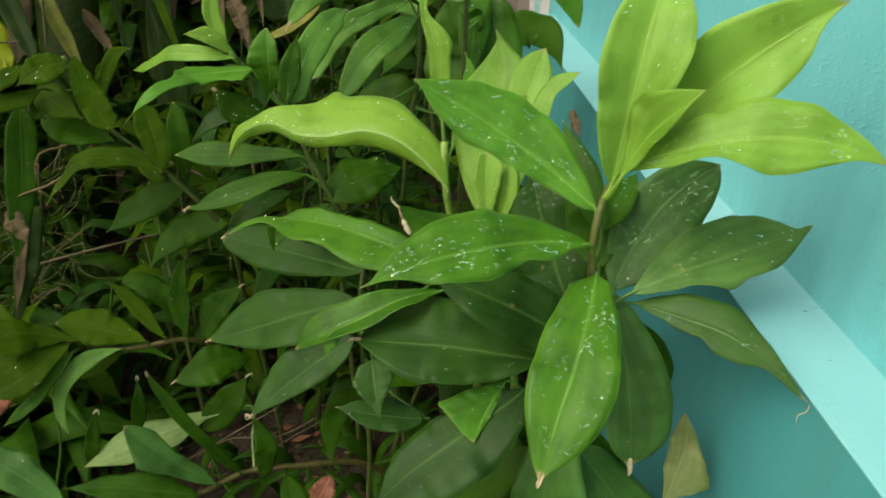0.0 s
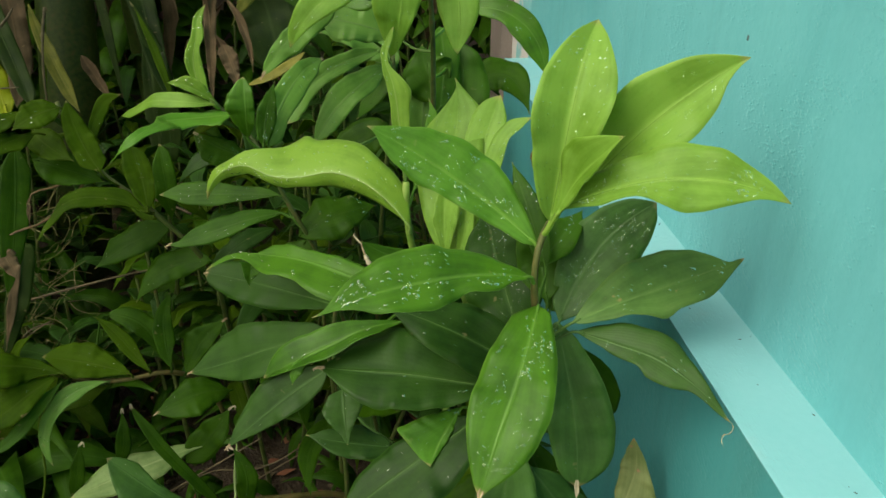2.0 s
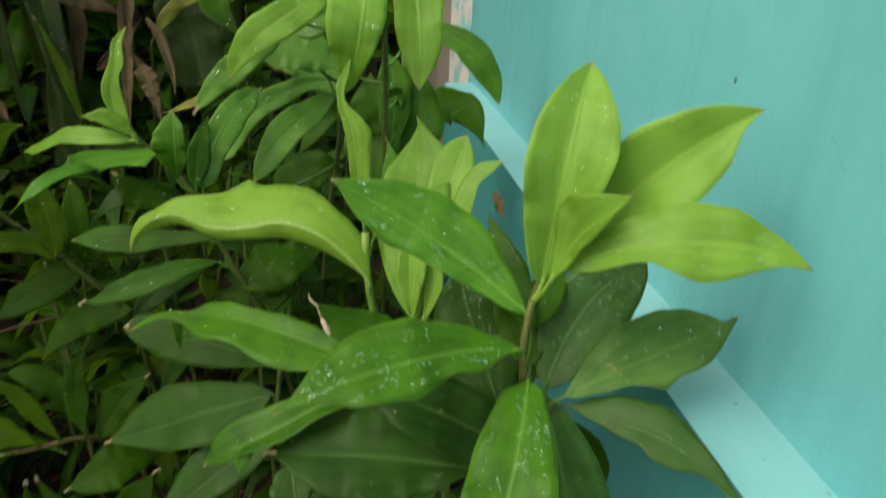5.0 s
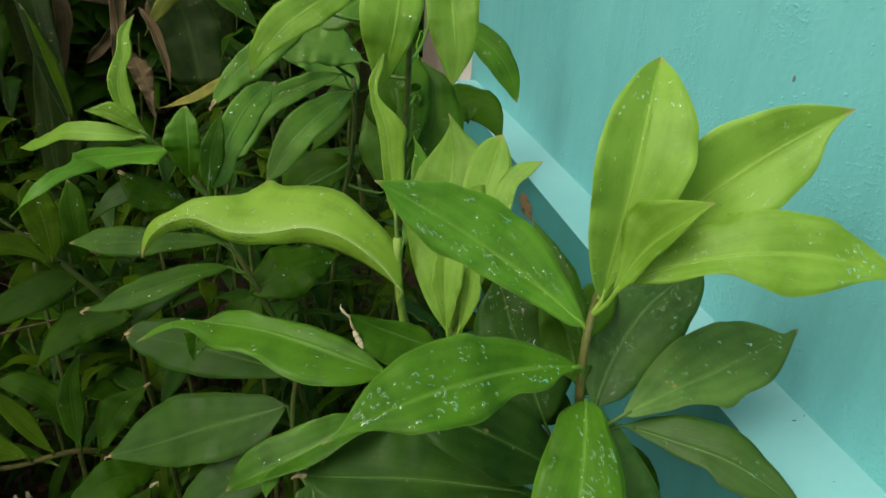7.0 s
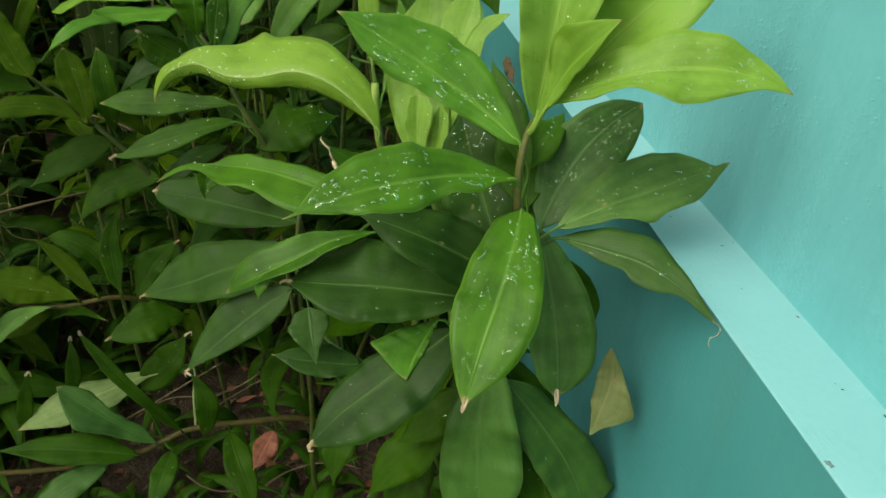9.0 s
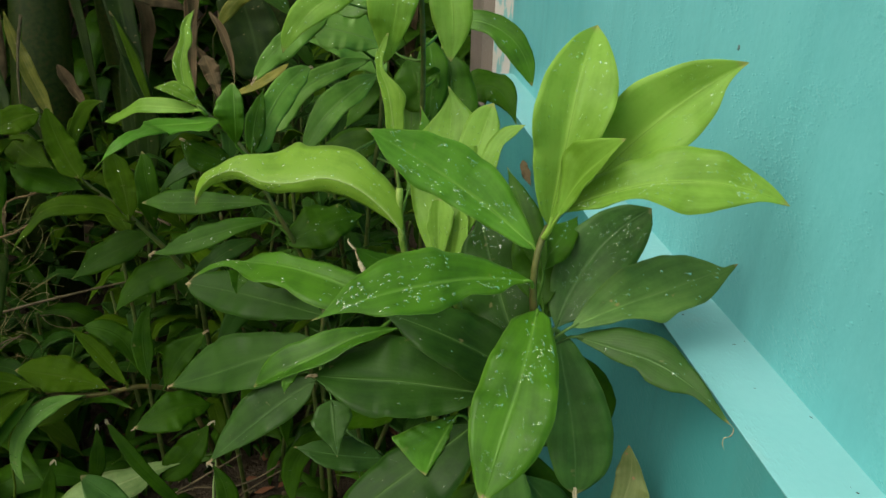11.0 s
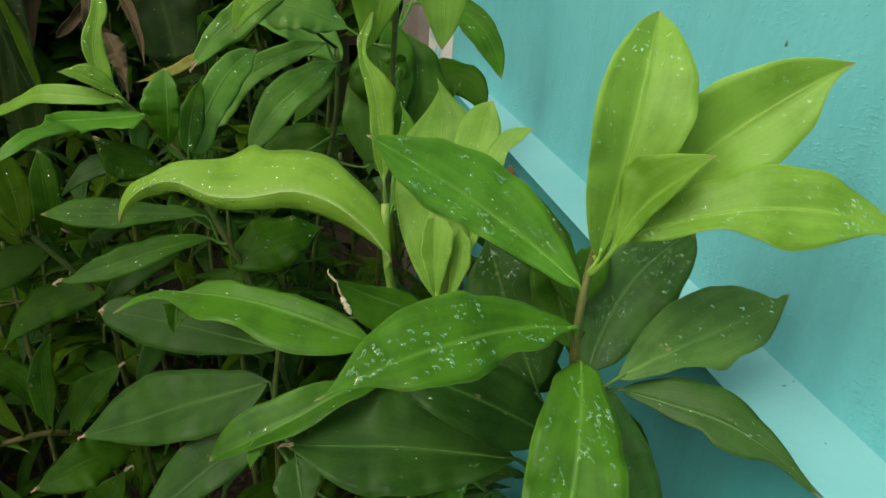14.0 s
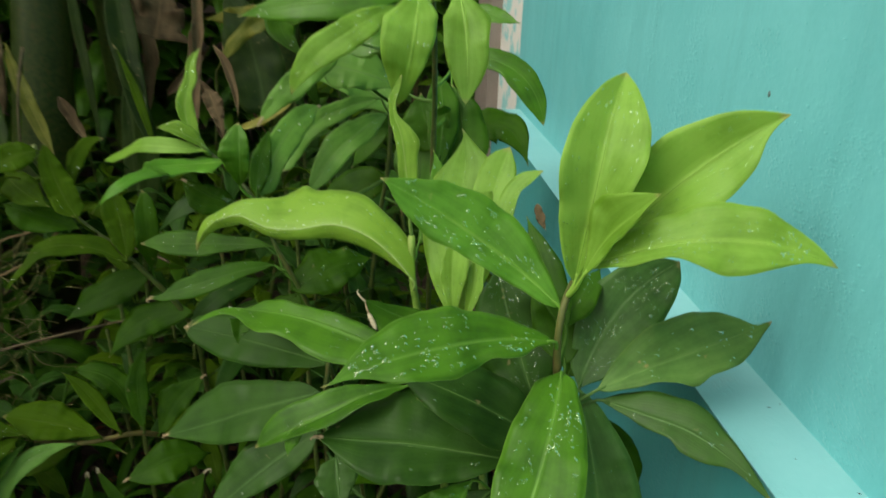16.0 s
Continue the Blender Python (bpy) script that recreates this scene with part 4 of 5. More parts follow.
leaf('E', (-0.078, 0.931, 0.837), (-0.155, 0.989, 0.828), (-0.239, 1.043, 0.822), (-0.314, 1.083, 0.818), (-0.352, 1.099, 0.817), 0.087, n=(-0.369, -0.502, 0.782), left=(7, 16, 23, 30, 36, 41, 45, 45, 45, 42, 35, 27, 16), right=(7, 17, 28, 32, 36, 39, 41, 41, 42, 40, 35, 28, 19), fold=0.2, wave=0.6, wet=2, husk=0.6)
leaf('N', (-0.059, 0.752, 0.801), (-0.055, 0.718, 0.779), (-0.050, 0.685, 0.750), 0.062, n=(0.076, -0.529, 0.845), left=(8, 18, 27, 28, 29, 26, 22, 17, 13, 10, 7, 4, 1), right=(10, 21, 25, 29, 33, 33, 29, 25, 20, 14, 8, 5, 2), fold=0.2, wave=0.6, wet=2)
leaf('N', (0.014, 0.713, 0.716), (-0.052, 0.709, 0.732), (-0.116, 0.716, 0.745), 0.053, n=(0.192, -0.404, 0.894), wet=2)
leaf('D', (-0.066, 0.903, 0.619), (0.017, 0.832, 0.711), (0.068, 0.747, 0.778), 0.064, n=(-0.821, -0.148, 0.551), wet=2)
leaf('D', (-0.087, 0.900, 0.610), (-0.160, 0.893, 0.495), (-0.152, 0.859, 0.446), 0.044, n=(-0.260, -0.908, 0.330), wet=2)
plant("ginger_plant", "leggy ginger plant with a twisted pale top leaf")
stem((-0.264, 1.038, 1.176), (-0.249, 1.030, 1.163), (-0.189, 0.982, 1.119), (-0.151, 0.961, 1.034), (-0.110, 0.966, 0.930), (-0.070, 1.000, 0.723), (-0.038, 1.082, 0.427), r=0.0039, reach=1)
leaf('W', (-0.255, 1.013, 1.175), (-0.275, 1.022, 1.205), (-0.281, 1.035, 1.239), (-0.275, 1.050, 1.272), (-0.273, 1.064, 1.296), (-0.259, 1.079, 1.318), 0.027, n=(0.239, -0.868, 0.435), left=(1, 1, 2, 6, 10, 13, 13, 11, 8, 6, 6, 4, 1), right=(7, 9, 12, 15, 15, 14, 11, 8, 12, 12, 9, 6, 3), fold=0.3, wave=0.5, wet=5, rib=0)
leaf('W', (-0.252, 1.014, 1.179), (-0.277, 1.008, 1.200), (-0.298, 1.007, 1.210), (-0.318, 1.005, 1.213), 0.023, n=(0.267, -0.905, 0.331), left=(2, 3, 5, 6, 7, 7, 7, 7, 7, 6, 5, 3, 1), right=(3, 5, 8, 11, 14, 16, 16, 16, 16, 12, 7, 4, 1), fold=0.2, wave=0.6, wet=5)
leaf('Y', (-0.254, 1.012, 1.175), (-0.299, 1.010, 1.181), (-0.349, 1.023, 1.180), (-0.392, 1.057, 1.159), (-0.438, 1.097, 1.135), 0.027, n=(-0.408, -0.688, 0.600), left=(3, 7, 9, 11, 12, 11, 10, 11, 12, 12, 12, 7, 3), right=(5, 10, 14, 15, 15, 14, 11, 7, 6, 5, 5, 3, 1), fold=0.2, wave=0.5)
leaf('F', (-0.223, 1.004, 1.161), (-0.273, 0.992, 1.160), (-0.311, 0.960, 1.166), (-0.310, 0.906, 1.178), (-0.331, 0.861, 1.170), (-0.368, 0.852, 1.136), 0.072, n=(0.456, 0.029, 0.889), left=(56, 47, 36, 29, 28, 27, 26, 23, 18, 10, 9, 4, 2), right=(12, 25, 20, 18, 17, 13, 9, 6, 6, 8, 8, 6, 3), fold=0.2, wave=0.5)
leaf('G', (-0.198, 0.969, 1.133), (-0.190, 0.952, 1.187), (-0.192, 0.973, 1.228), 0.044, n=(0.100, -0.800, 0.500), left=(4, 8, 13, 19, 23, 26, 30, 31, 28, 26, 20, 14, 7), right=(3, 5, 8, 11, 12, 13, 13, 13, 13, 12, 11, 7, 3), fold=0.2, wave=1)
leaf('D', (-0.208, 0.993, 1.091), (-0.249, 0.988, 1.112), (-0.289, 0.999, 1.134), 0.048, n=(0.197, -0.825, 0.529), left=(5, 11, 17, 22, 26, 31, 32, 32, 30, 23, 17, 10, 4), right=(4, 7, 13, 17, 17, 16, 16, 16, 13, 10, 7, 4, 2), fold=0.2, wave=0.8, wet=12, husk=0.5)
leaf('M', (-0.177, 0.979, 1.116), (-0.170, 1.000, 1.163), (-0.155, 1.019, 1.208), 0.031, n=(0.183, -0.918, 0.353), wet=10)
leaf('M', (-0.161, 0.968, 1.002), (-0.210, 0.955, 0.998), (-0.267, 0.945, 0.984), (-0.348, 0.942, 0.961), 0.041, n=(-0.064, -0.694, 0.718), left=(4, 7, 9, 12, 15, 18, 20, 20, 20, 17, 14, 10, 4), right=(6, 10, 14, 17, 19, 20, 21, 20, 17, 15, 9, 2, 1), fold=0.2, wave=0.6, wet=5, husk=0.5)
leaf('M', (-0.179, 1.063, 0.993), (-0.255, 1.074, 0.993), (-0.320, 1.082, 0.991), (-0.402, 1.092, 0.988), 0.049, n=(-0.099, -0.658, 0.747), left=(3, 6, 10, 13, 17, 21, 25, 25, 23, 22, 17, 9, 4), right=(5, 11, 14, 15, 17, 19, 22, 24, 26, 25, 23, 13, 5), fold=0.2, wave=0.6, wet=10)
leaf('D', (-0.135, 0.963, 0.961), (-0.077, 0.983, 0.985), (-0.005, 1.022, 0.986), 0.082, n=(0.112, -0.584, 0.804), wet=12)
leaf('D', (-0.129, 1.003, 0.932), (-0.159, 0.986, 0.900), (-0.201, 0.998, 0.874), 0.063, n=(-0.395, -0.738, 0.547), wet=2)
plant("ginger_plant", "tall ginger plant with drooping light green top leaves")
stem((0.089, 1.024, 1.419), (0.095, 1.046, 1.346), (0.100, 1.074, 1.265), (0.101, 1.105, 1.115), (0.104, 1.167, 0.887), (0.115, 1.312, 0.481), r=0.0049, reach=1)
leaf('Y', (0.066, 0.924, 1.413), (0.054, 0.857, 1.361), (0.046, 0.854, 1.319), (0.033, 0.879, 1.273), 0.069, n=(-0.004, -0.955, 0.296), left=(5, 10, 18, 25, 26, 27, 25, 22, 17, 13, 10, 7, 3), right=(6, 13, 23, 32, 42, 42, 42, 39, 34, 27, 19, 10, 4), fold=0.2, wave=0.7, wet=8)
leaf('Y', (0.121, 0.986, 1.417), (0.131, 0.934, 1.351), (0.131, 0.912, 1.308), (0.127, 0.897, 1.272), 0.066, n=(-0.147, -0.849, 0.508), left=(5, 11, 19, 27, 35, 33, 30, 29, 28, 24, 18, 10, 4), right=(5, 12, 20, 29, 31, 32, 33, 32, 30, 25, 20, 13, 7), fold=0.2, wave=0.7)
leaf('Y', (0.037, 0.961, 1.391), (-0.024, 0.913, 1.363), (-0.072, 0.902, 1.329), (-0.106, 0.906, 1.283), 0.045, n=(0.005, -0.891, 0.454), left=(4, 8, 13, 19, 22, 22, 23, 20, 18, 14, 10, 6, 3), right=(4, 8, 13, 18, 22, 22, 22, 23, 24, 23, 18, 13, 6), fold=0.2, wave=0.8, wet=8)
leaf('L', (-0.044, 0.968, 1.338), (-0.080, 0.958, 1.311), (-0.124, 0.951, 1.276), (-0.157, 0.945, 1.236), 0.038, n=(-0.052, -0.962, 0.267), left=(7, 16, 20, 20, 21, 22, 23, 24, 20, 16, 13, 9, 5), right=(4, 10, 17, 17, 16, 15, 14, 14, 13, 12, 9, 7, 3), fold=0.2, wave=1.2, wet=5, husk=0.5)
leaf('G', (0.193, 1.403, 1.258), (0.255, 1.371, 1.258), (0.305, 1.344, 1.229), (0.333, 1.322, 1.185), (0.342, 1.302, 1.143), 0.062, n=(0.015, -0.849, 0.529), left=(12, 20, 23, 26, 27, 28, 27, 25, 23, 20, 16, 9, 4), right=(8, 18, 23, 24, 25, 30, 35, 36, 34, 32, 27, 17, 9), fold=0.2, wave=0.6, wet=5)
leaf('L', (0.039, 1.118, 1.255), (-0.014, 1.116, 1.275), (-0.089, 1.125, 1.287), 0.075, n=(0.150, -0.782, 0.605), left=(5, 11, 18, 25, 28, 31, 34, 37, 38, 39, 33, 18, 7), right=(6, 12, 22, 31, 40, 40, 39, 38, 35, 28, 21, 14, 5), fold=0.2, wave=1, wet=5)
leaf('D', (0.175, 1.266, 1.121), (0.247, 1.272, 1.151), (0.296, 1.214, 1.085), 0.077, n=(-0.110, -0.734, 0.670), wet=2)
leaf('G', (0.201, 1.373, 1.364), (0.241, 1.340, 1.348), (0.282, 1.309, 1.338), 0.034, n=(-0.294, -0.652, 0.699))
leaf('G', (0.054, 1.053, 1.401), (-0.012, 1.036, 1.397), (-0.200, 1.084, 1.363), 0.062, n=(-0.174, -0.891, 0.419), wet=5)
leaf('M', (0.131, 1.171, 1.147), (0.106, 1.182, 1.165), (0.087, 1.212, 1.225), 0.102, n=(-0.157, -0.911, 0.380), wet=5)
leaf('M', (0.122, 1.162, 1.075), (0.159, 1.188, 1.142), (0.148, 1.253, 1.233), 0.104, n=(-0.089, -0.856, 0.509), wet=5)
leaf('G', (0.036, 1.034, 1.355), (0.003, 1.018, 1.337), (-0.039, 1.025, 1.319), 0.049, n=(-0.204, -0.768, 0.607), wet=5)
leaf('K', (0.262, 0.990, 1.092), (0.266, 0.978, 1.074), (0.273, 0.962, 1.056), 0.014, n=(-0.257, -0.808, 0.530), fold=.3, stalk=0)
plant("ginger_plant", "ginger plant with broad grey-green lower leaves")
stem((0.031, 1.211, 1.209), (0.030, 1.196, 1.129), (0.006, 1.213, 0.966), (-0.023, 1.295, 0.656), (-0.050, 1.428, 0.214), r=0.0051, reach=1)
leaf('L', (-0.173, 0.989, 1.111), (-0.152, 1.028, 1.164), (-0.127, 1.075, 1.199), (-0.090, 1.141, 1.217), 0.047, n=(0.422, -0.616, 0.665), left=(10, 22, 23, 23, 23, 22, 21, 21, 20, 19, 15, 11, 4), right=(15, 20, 20, 20, 22, 25, 26, 25, 23, 22, 19, 10, 4), fold=0.2, wave=1.2, wet=10, husk=0.5)
leaf('L', (0.027, 1.161, 1.199), (-0.029, 1.118, 1.172), (-0.074, 1.086, 1.136), (-0.108, 1.060, 1.089), 0.053, n=(0.081, -0.782, 0.619), left=(5, 10, 17, 23, 24, 23, 22, 23, 24, 23, 21, 15, 6), right=(5, 12, 20, 23, 27, 30, 30, 30, 26, 21, 16, 10, 4), fold=0.2, wave=0.8, wet=5, husk=0.5)
leaf('L', (0.041, 1.231, 1.186), (-0.002, 1.254, 1.216), (-0.050, 1.250, 1.238), (-0.106, 1.239, 1.243), 0.075, n=(-0.1, -0.7, 0.7), wet=3, stalk=0)
leaf('M', (0.122, 1.272, 1.245), (0.127, 1.198, 1.191), (0.119, 1.152, 1.144), (0.109, 1.117, 1.095), 0.062, n=(0.1, -0.85, 0.5), wet=3, stalk=0)
leaf('M', (0.029, 1.308, 1.198), (0.011, 1.266, 1.156), (-0.016, 1.227, 1.115), (-0.042, 1.195, 1.089), 0.060, n=(-0.2, -0.75, 0.6), wet=3, stalk=0)
leaf('L', (0.013, 1.200, 1.218), (-0.051, 1.174, 1.203), (-0.102, 1.147, 1.181), (-0.138, 1.123, 1.152), (-0.158, 1.094, 1.114), 0.046, n=(0.108, -0.850, 0.515), left=(5, 10, 13, 16, 18, 19, 19, 19, 21, 23, 25, 21, 17), right=(5, 10, 15, 17, 19, 20, 21, 19, 17, 14, 10, 6, 2), fold=0.3, wave=1.2, wet=8)
leaf('L', (0.081, 1.177, 1.025), (0.086, 1.187, 1.121), (0.088, 1.279, 1.195), 0.098, n=(-0.057, -0.853, 0.518), wet=5)
leaf('D', (0.030, 1.243, 1.037), (-0.025, 1.248, 1.035), (-0.082, 1.212, 0.943), 0.086, n=(-0.276, -0.765, 0.582), wet=2)
leaf('D', (-0.086, 1.126, 1.361), (-0.130, 1.130, 1.359), (-0.095, 1.046, 1.303), 0.054, n=(0.144, -0.587, 0.797), wet=2)
plant("ginger_plant", "shaded ginger clump with narrow drooping leaves")
stem((-0.613, 1.240, 1.123), (-0.591, 1.222, 1.048), (-0.439, 1.157, 0.916), (-0.382, 1.179, 0.813), (-0.378, 1.263, 0.553), r=0.0050, reach=1)
leaf('V', (-0.651, 1.179, 1.123), (-0.675, 1.149, 1.114), (-0.719, 1.108, 1.085), 0.037, n=(0.330, -0.518, 0.789), left=(4, 8, 14, 19, 23, 22, 21, 20, 18, 15, 12, 8, 3), right=(3, 5, 8, 11, 13, 14, 16, 15, 14, 13, 11, 6, 2), fold=0.2, wave=1, wet=2)
leaf('V', (-0.583, 1.185, 1.127), (-0.615, 1.160, 1.121), (-0.652, 1.138, 1.101), 0.055, n=(0.246, -0.718, 0.651), wet=2)
leaf('V', (-0.638, 1.182, 1.080), (-0.671, 1.129, 1.077), (-0.719, 1.089, 1.051), 0.034, n=(0.391, -0.602, 0.696), left=(4, 9, 15, 21, 24, 21, 18, 15, 12, 12, 11, 10, 5), right=(2, 4, 7, 9, 10, 11, 12, 13, 14, 14, 13, 11, 4), fold=0.2, wave=1, wet=2)
leaf('V', (-0.520, 1.144, 1.015), (-0.549, 1.165, 1.065), (-0.571, 1.192, 1.139), 0.049, n=(0.403, -0.832, 0.381), left=(6, 15, 24, 24, 24, 24, 24, 23, 21, 19, 17, 9, 4), right=(9, 21, 22, 23, 24, 25, 25, 22, 19, 16, 12, 7, 3), fold=0.2, wave=1, wet=2)
leaf('V', (-0.660, 1.216, 1.076), (-0.610, 1.169, 1.055), (-0.564, 1.146, 1.037), 0.056, n=(-0.126, -0.613, 0.780), wet=2)
leaf('V', (-0.452, 1.133, 0.935), (-0.520, 1.131, 0.968), (-0.578, 1.115, 0.970), (-0.611, 1.090, 0.944), (-0.631, 1.066, 0.909), 0.045, n=(0.093, -0.591, 0.801), left=(3, 5, 8, 13, 18, 23, 23, 20, 16, 15, 13, 7, 3), right=(6, 14, 25, 25, 24, 22, 19, 15, 8, 2, 1, 0, 0), fold=0.2, wave=0.6, wet=2)
leaf('V', (-0.548, 1.186, 1.029), (-0.546, 1.216, 1.082), (-0.525, 1.238, 1.121), (-0.491, 1.244, 1.133), 0.028, n=(0.299, -0.898, 0.324), left=(2, 3, 4, 6, 7, 8, 8, 8, 10, 12, 12, 7, 3), right=(4, 7, 9, 11, 12, 14, 16, 17, 18, 14, 10, 5, 2), fold=0.2, wave=0.8, wet=2)
leaf('D', (-0.723, 1.252, 1.036), (-0.714, 1.194, 0.963), (-0.717, 1.132, 0.867), (-0.734, 1.089, 0.781), 0.055, n=(0.495, -0.717, 0.491), left=(8, 18, 26, 26, 26, 25, 24, 22, 19, 17, 12, 8, 3), right=(7, 17, 26, 28, 29, 29, 29, 28, 24, 20, 14, 8, 3), fold=0.2, wave=0.6, wet=2)
leaf('K', (-0.683, 1.177, 0.953), (-0.685, 1.166, 0.933), (-0.683, 1.152, 0.909), 0.006, n=(0.482, -0.771, 0.418))
leaf('K', (-0.740, 1.127, 0.871), (-0.723, 1.113, 0.847), (-0.709, 1.097, 0.817), 0.034, n=(0.405, -0.679, 0.612))
leaf('D', (-0.659, 1.188, 1.026), (-0.604, 1.179, 1.011), (-0.527, 1.163, 0.987), 0.074, n=(0.131, -0.579, 0.805), wet=2)
leaf('V', (-0.446, 1.134, 0.937), (-0.457, 1.166, 0.993), (-0.478, 1.198, 1.050), 0.053, n=(0.326, -0.790, 0.520), left=(4, 9, 16, 22, 24, 26, 28, 29, 29, 27, 24, 19, 8), right=(4, 10, 17, 20, 22, 23, 25, 24, 22, 20, 18, 10, 4), fold=0.2, wave=0.8, wet=2)
leaf('D', (-0.419, 1.170, 0.902), (-0.412, 1.159, 0.983), (-0.421, 1.192, 1.051), 0.042, n=(0.233, -0.834, 0.500), left=(3, 7, 12, 17, 22, 21, 21, 20, 20, 19, 14, 8, 3), right=(3, 7, 11, 16, 20, 21, 21, 21, 21, 20, 18, 15, 7), fold=0.2, wave=0.8, wet=2)
leaf('D', (-0.441, 1.209, 0.866), (-0.525, 1.194, 0.835), (-0.597, 1.172, 0.793), 0.069, n=(-0.149, -0.716, 0.682), wet=2)
leaf('D', (-0.359, 1.173, 0.803), (-0.442, 1.169, 0.793), (-0.515, 1.136, 0.730), 0.068, n=(-0.163, -0.693, 0.702), wet=2)
plant("ginger_plant", "ginger shoot leaning low with bright side leaves")
stem((-0.720, 1.050, 0.650), (-0.673, 1.054, 0.618), (-0.565, 1.060, 0.590), (-0.469, 1.104, 0.572), (-0.430, 1.137, 0.529), (-0.395, 1.171, 0.386), (-0.391, 1.251, 0.116), r=0.0052, reach=1, ruddy=2)
leaf('V', (-0.530, 1.065, 0.602), (-0.587, 1.071, 0.622), (-0.642, 1.073, 0.637), (-0.697, 1.072, 0.649), 0.083, n=(0.231, -0.428, 0.874), left=(4, 9, 15, 23, 30, 35, 37, 39, 39, 31, 22, 12, 5), right=(5, 11, 18, 25, 32, 36, 41, 44, 41, 39, 32, 22, 9), fold=0.2, wave=0.7, wet=5)
leaf('V', (-0.499, 1.083, 0.593), (-0.540, 1.108, 0.637), (-0.573, 1.126, 0.669), (-0.609, 1.141, 0.696), 0.034, n=(0.272, -0.587, 0.763), left=(4, 8, 12, 14, 15, 16, 16, 15, 14, 11, 8, 4, 2), right=(2, 4, 7, 10, 13, 17, 18, 17, 15, 14, 10, 6, 2), fold=0.2, wave=0.7, wet=2)
leaf('D', (-0.454, 1.085, 0.599), (-0.466, 1.115, 0.652), (-0.467, 1.138, 0.694), (-0.451, 1.162, 0.738), 0.042, n=(0.316, -0.836, 0.448), left=(5, 10, 17, 18, 20, 22, 23, 20, 18, 15, 11, 6, 3), right=(3, 6, 10, 15, 20, 20, 19, 17, 16, 13, 10, 6, 2), fold=0.2, wave=0.7, wet=2)
leaf('L', (-0.571, 1.043, 0.602), (-0.619, 1.022, 0.599), (-0.652, 0.999, 0.583), (-0.675, 0.977, 0.556), (-0.676, 0.950, 0.514), (-0.660, 0.936, 0.486), 0.036, n=(0.037, -0.784, 0.620), left=(3, 7, 11, 16, 16, 16, 16, 17, 17, 15, 13, 9, 5), right=(4, 8, 14, 19, 20, 19, 15, 12, 9, 7, 5, 3, 1), fold=0.2, wave=0.6, wet=14)
leaf('V', (-0.636, 1.022, 0.643), (-0.693, 1.024, 0.661), (-0.732, 1.003, 0.683), (-0.800, 0.986, 0.694), 0.078, n=(0.409, -0.365, 0.836), left=(4, 8, 14, 23, 32, 40, 48, 50, 52, 45, 38, 21, 9), right=(3, 6, 10, 14, 18, 21, 24, 27, 26, 26, 23, 17, 7), fold=0.2, wave=0.7, wet=5)
leaf('V', (-0.652, 1.029, 0.635), (-0.685, 0.987, 0.627), (-0.725, 0.947, 0.610), (-0.768, 0.932, 0.598), 0.065, n=(0.215, -0.575, 0.790), left=(4, 8, 14, 18, 22, 26, 29, 30, 32, 28, 24, 16, 6), right=(5, 11, 19, 25, 30, 35, 36, 34, 32, 29, 23, 15, 7), fold=0.2, wave=0.7, wet=5)
leaf('M', (-0.645, 1.021, 0.621), (-0.679, 0.980, 0.597), (-0.714, 0.941, 0.561), (-0.756, 0.918, 0.533), 0.028, n=(0.102, -0.709, 0.698), left=(3, 6, 11, 14, 14, 15, 16, 16, 14, 12, 11, 6, 2), right=(3, 5, 9, 10, 11, 12, 12, 12, 12, 11, 11, 7, 3), fold=0.2, wave=0.6)
leaf('D', (-0.435, 1.102, 0.567), (-0.409, 1.126, 0.612), (-0.349, 1.155, 0.669), 0.064, n=(-0.042, -0.860, 0.509), left=(4, 9, 15, 22, 30, 37, 41, 35, 29, 21, 13, 6, 3), right=(5, 11, 15, 17, 19, 21, 23, 22, 20, 18, 16, 9, 4), fold=0.2, wave=0.6, wet=2, husk=0.5)
leaf('D', (-0.329, 1.042, 0.567), (-0.378, 1.014, 0.587), (-0.418, 0.992, 0.582), (-0.458, 0.978, 0.570), 0.086, n=(0.252, -0.468, 0.847), left=(9, 20, 26, 31, 37, 42, 48, 44, 39, 33, 25, 15, 6), right=(5, 11, 19, 27, 32, 35, 38, 35, 29, 23, 17, 9, 4), fold=0.2, wave=0.6, wet=2, husk=0.5)
leaf('D', (-0.619, 1.211, 0.655), (-0.543, 1.197, 0.633), (-0.506, 1.159, 0.565), 0.053, n=(0.346, -0.553, 0.758), wet=2)
plant("ginger_plant", "fallen ginger shoot lying low over the soil")
stem((-0.735, 0.908, 0.305), (-0.620, 0.938, 0.266), (-0.467, 0.978, 0.250), (-0.380, 1.020, 0.259), (-0.263, 1.043, 0.246), (-0.133, 1.100, 0.179), (-0.033, 1.143, -0.006), r=0.0061, reach=0, ruddy=2)
leaf('B', (-0.430, 0.977, 0.275), (-0.496, 0.984, 0.333), (-0.552, 0.998, 0.381), (-0.603, 1.015, 0.421), 0.075, n=(0.494, -0.497, 0.714), left=(4, 10, 16, 20, 25, 30, 38, 46, 51, 42, 32, 19, 8), right=(5, 10, 18, 19, 18, 18, 17, 20, 24, 28, 24, 18, 10), fold=0.2, wave=0.6, wet=5)
leaf('D', (-0.382, 0.999, 0.281), (-0.436, 1.008, 0.368), (-0.498, 1.036, 0.443), (-0.559, 1.080, 0.505), 0.028, n=(0.442, -0.674, 0.592), left=(4, 9, 12, 13, 14, 16, 16, 17, 17, 14, 11, 8, 3), right=(4, 7, 9, 9, 9, 9, 9, 10, 11, 12, 10, 7, 4), fold=0.2, wave=0.4, husk=2)
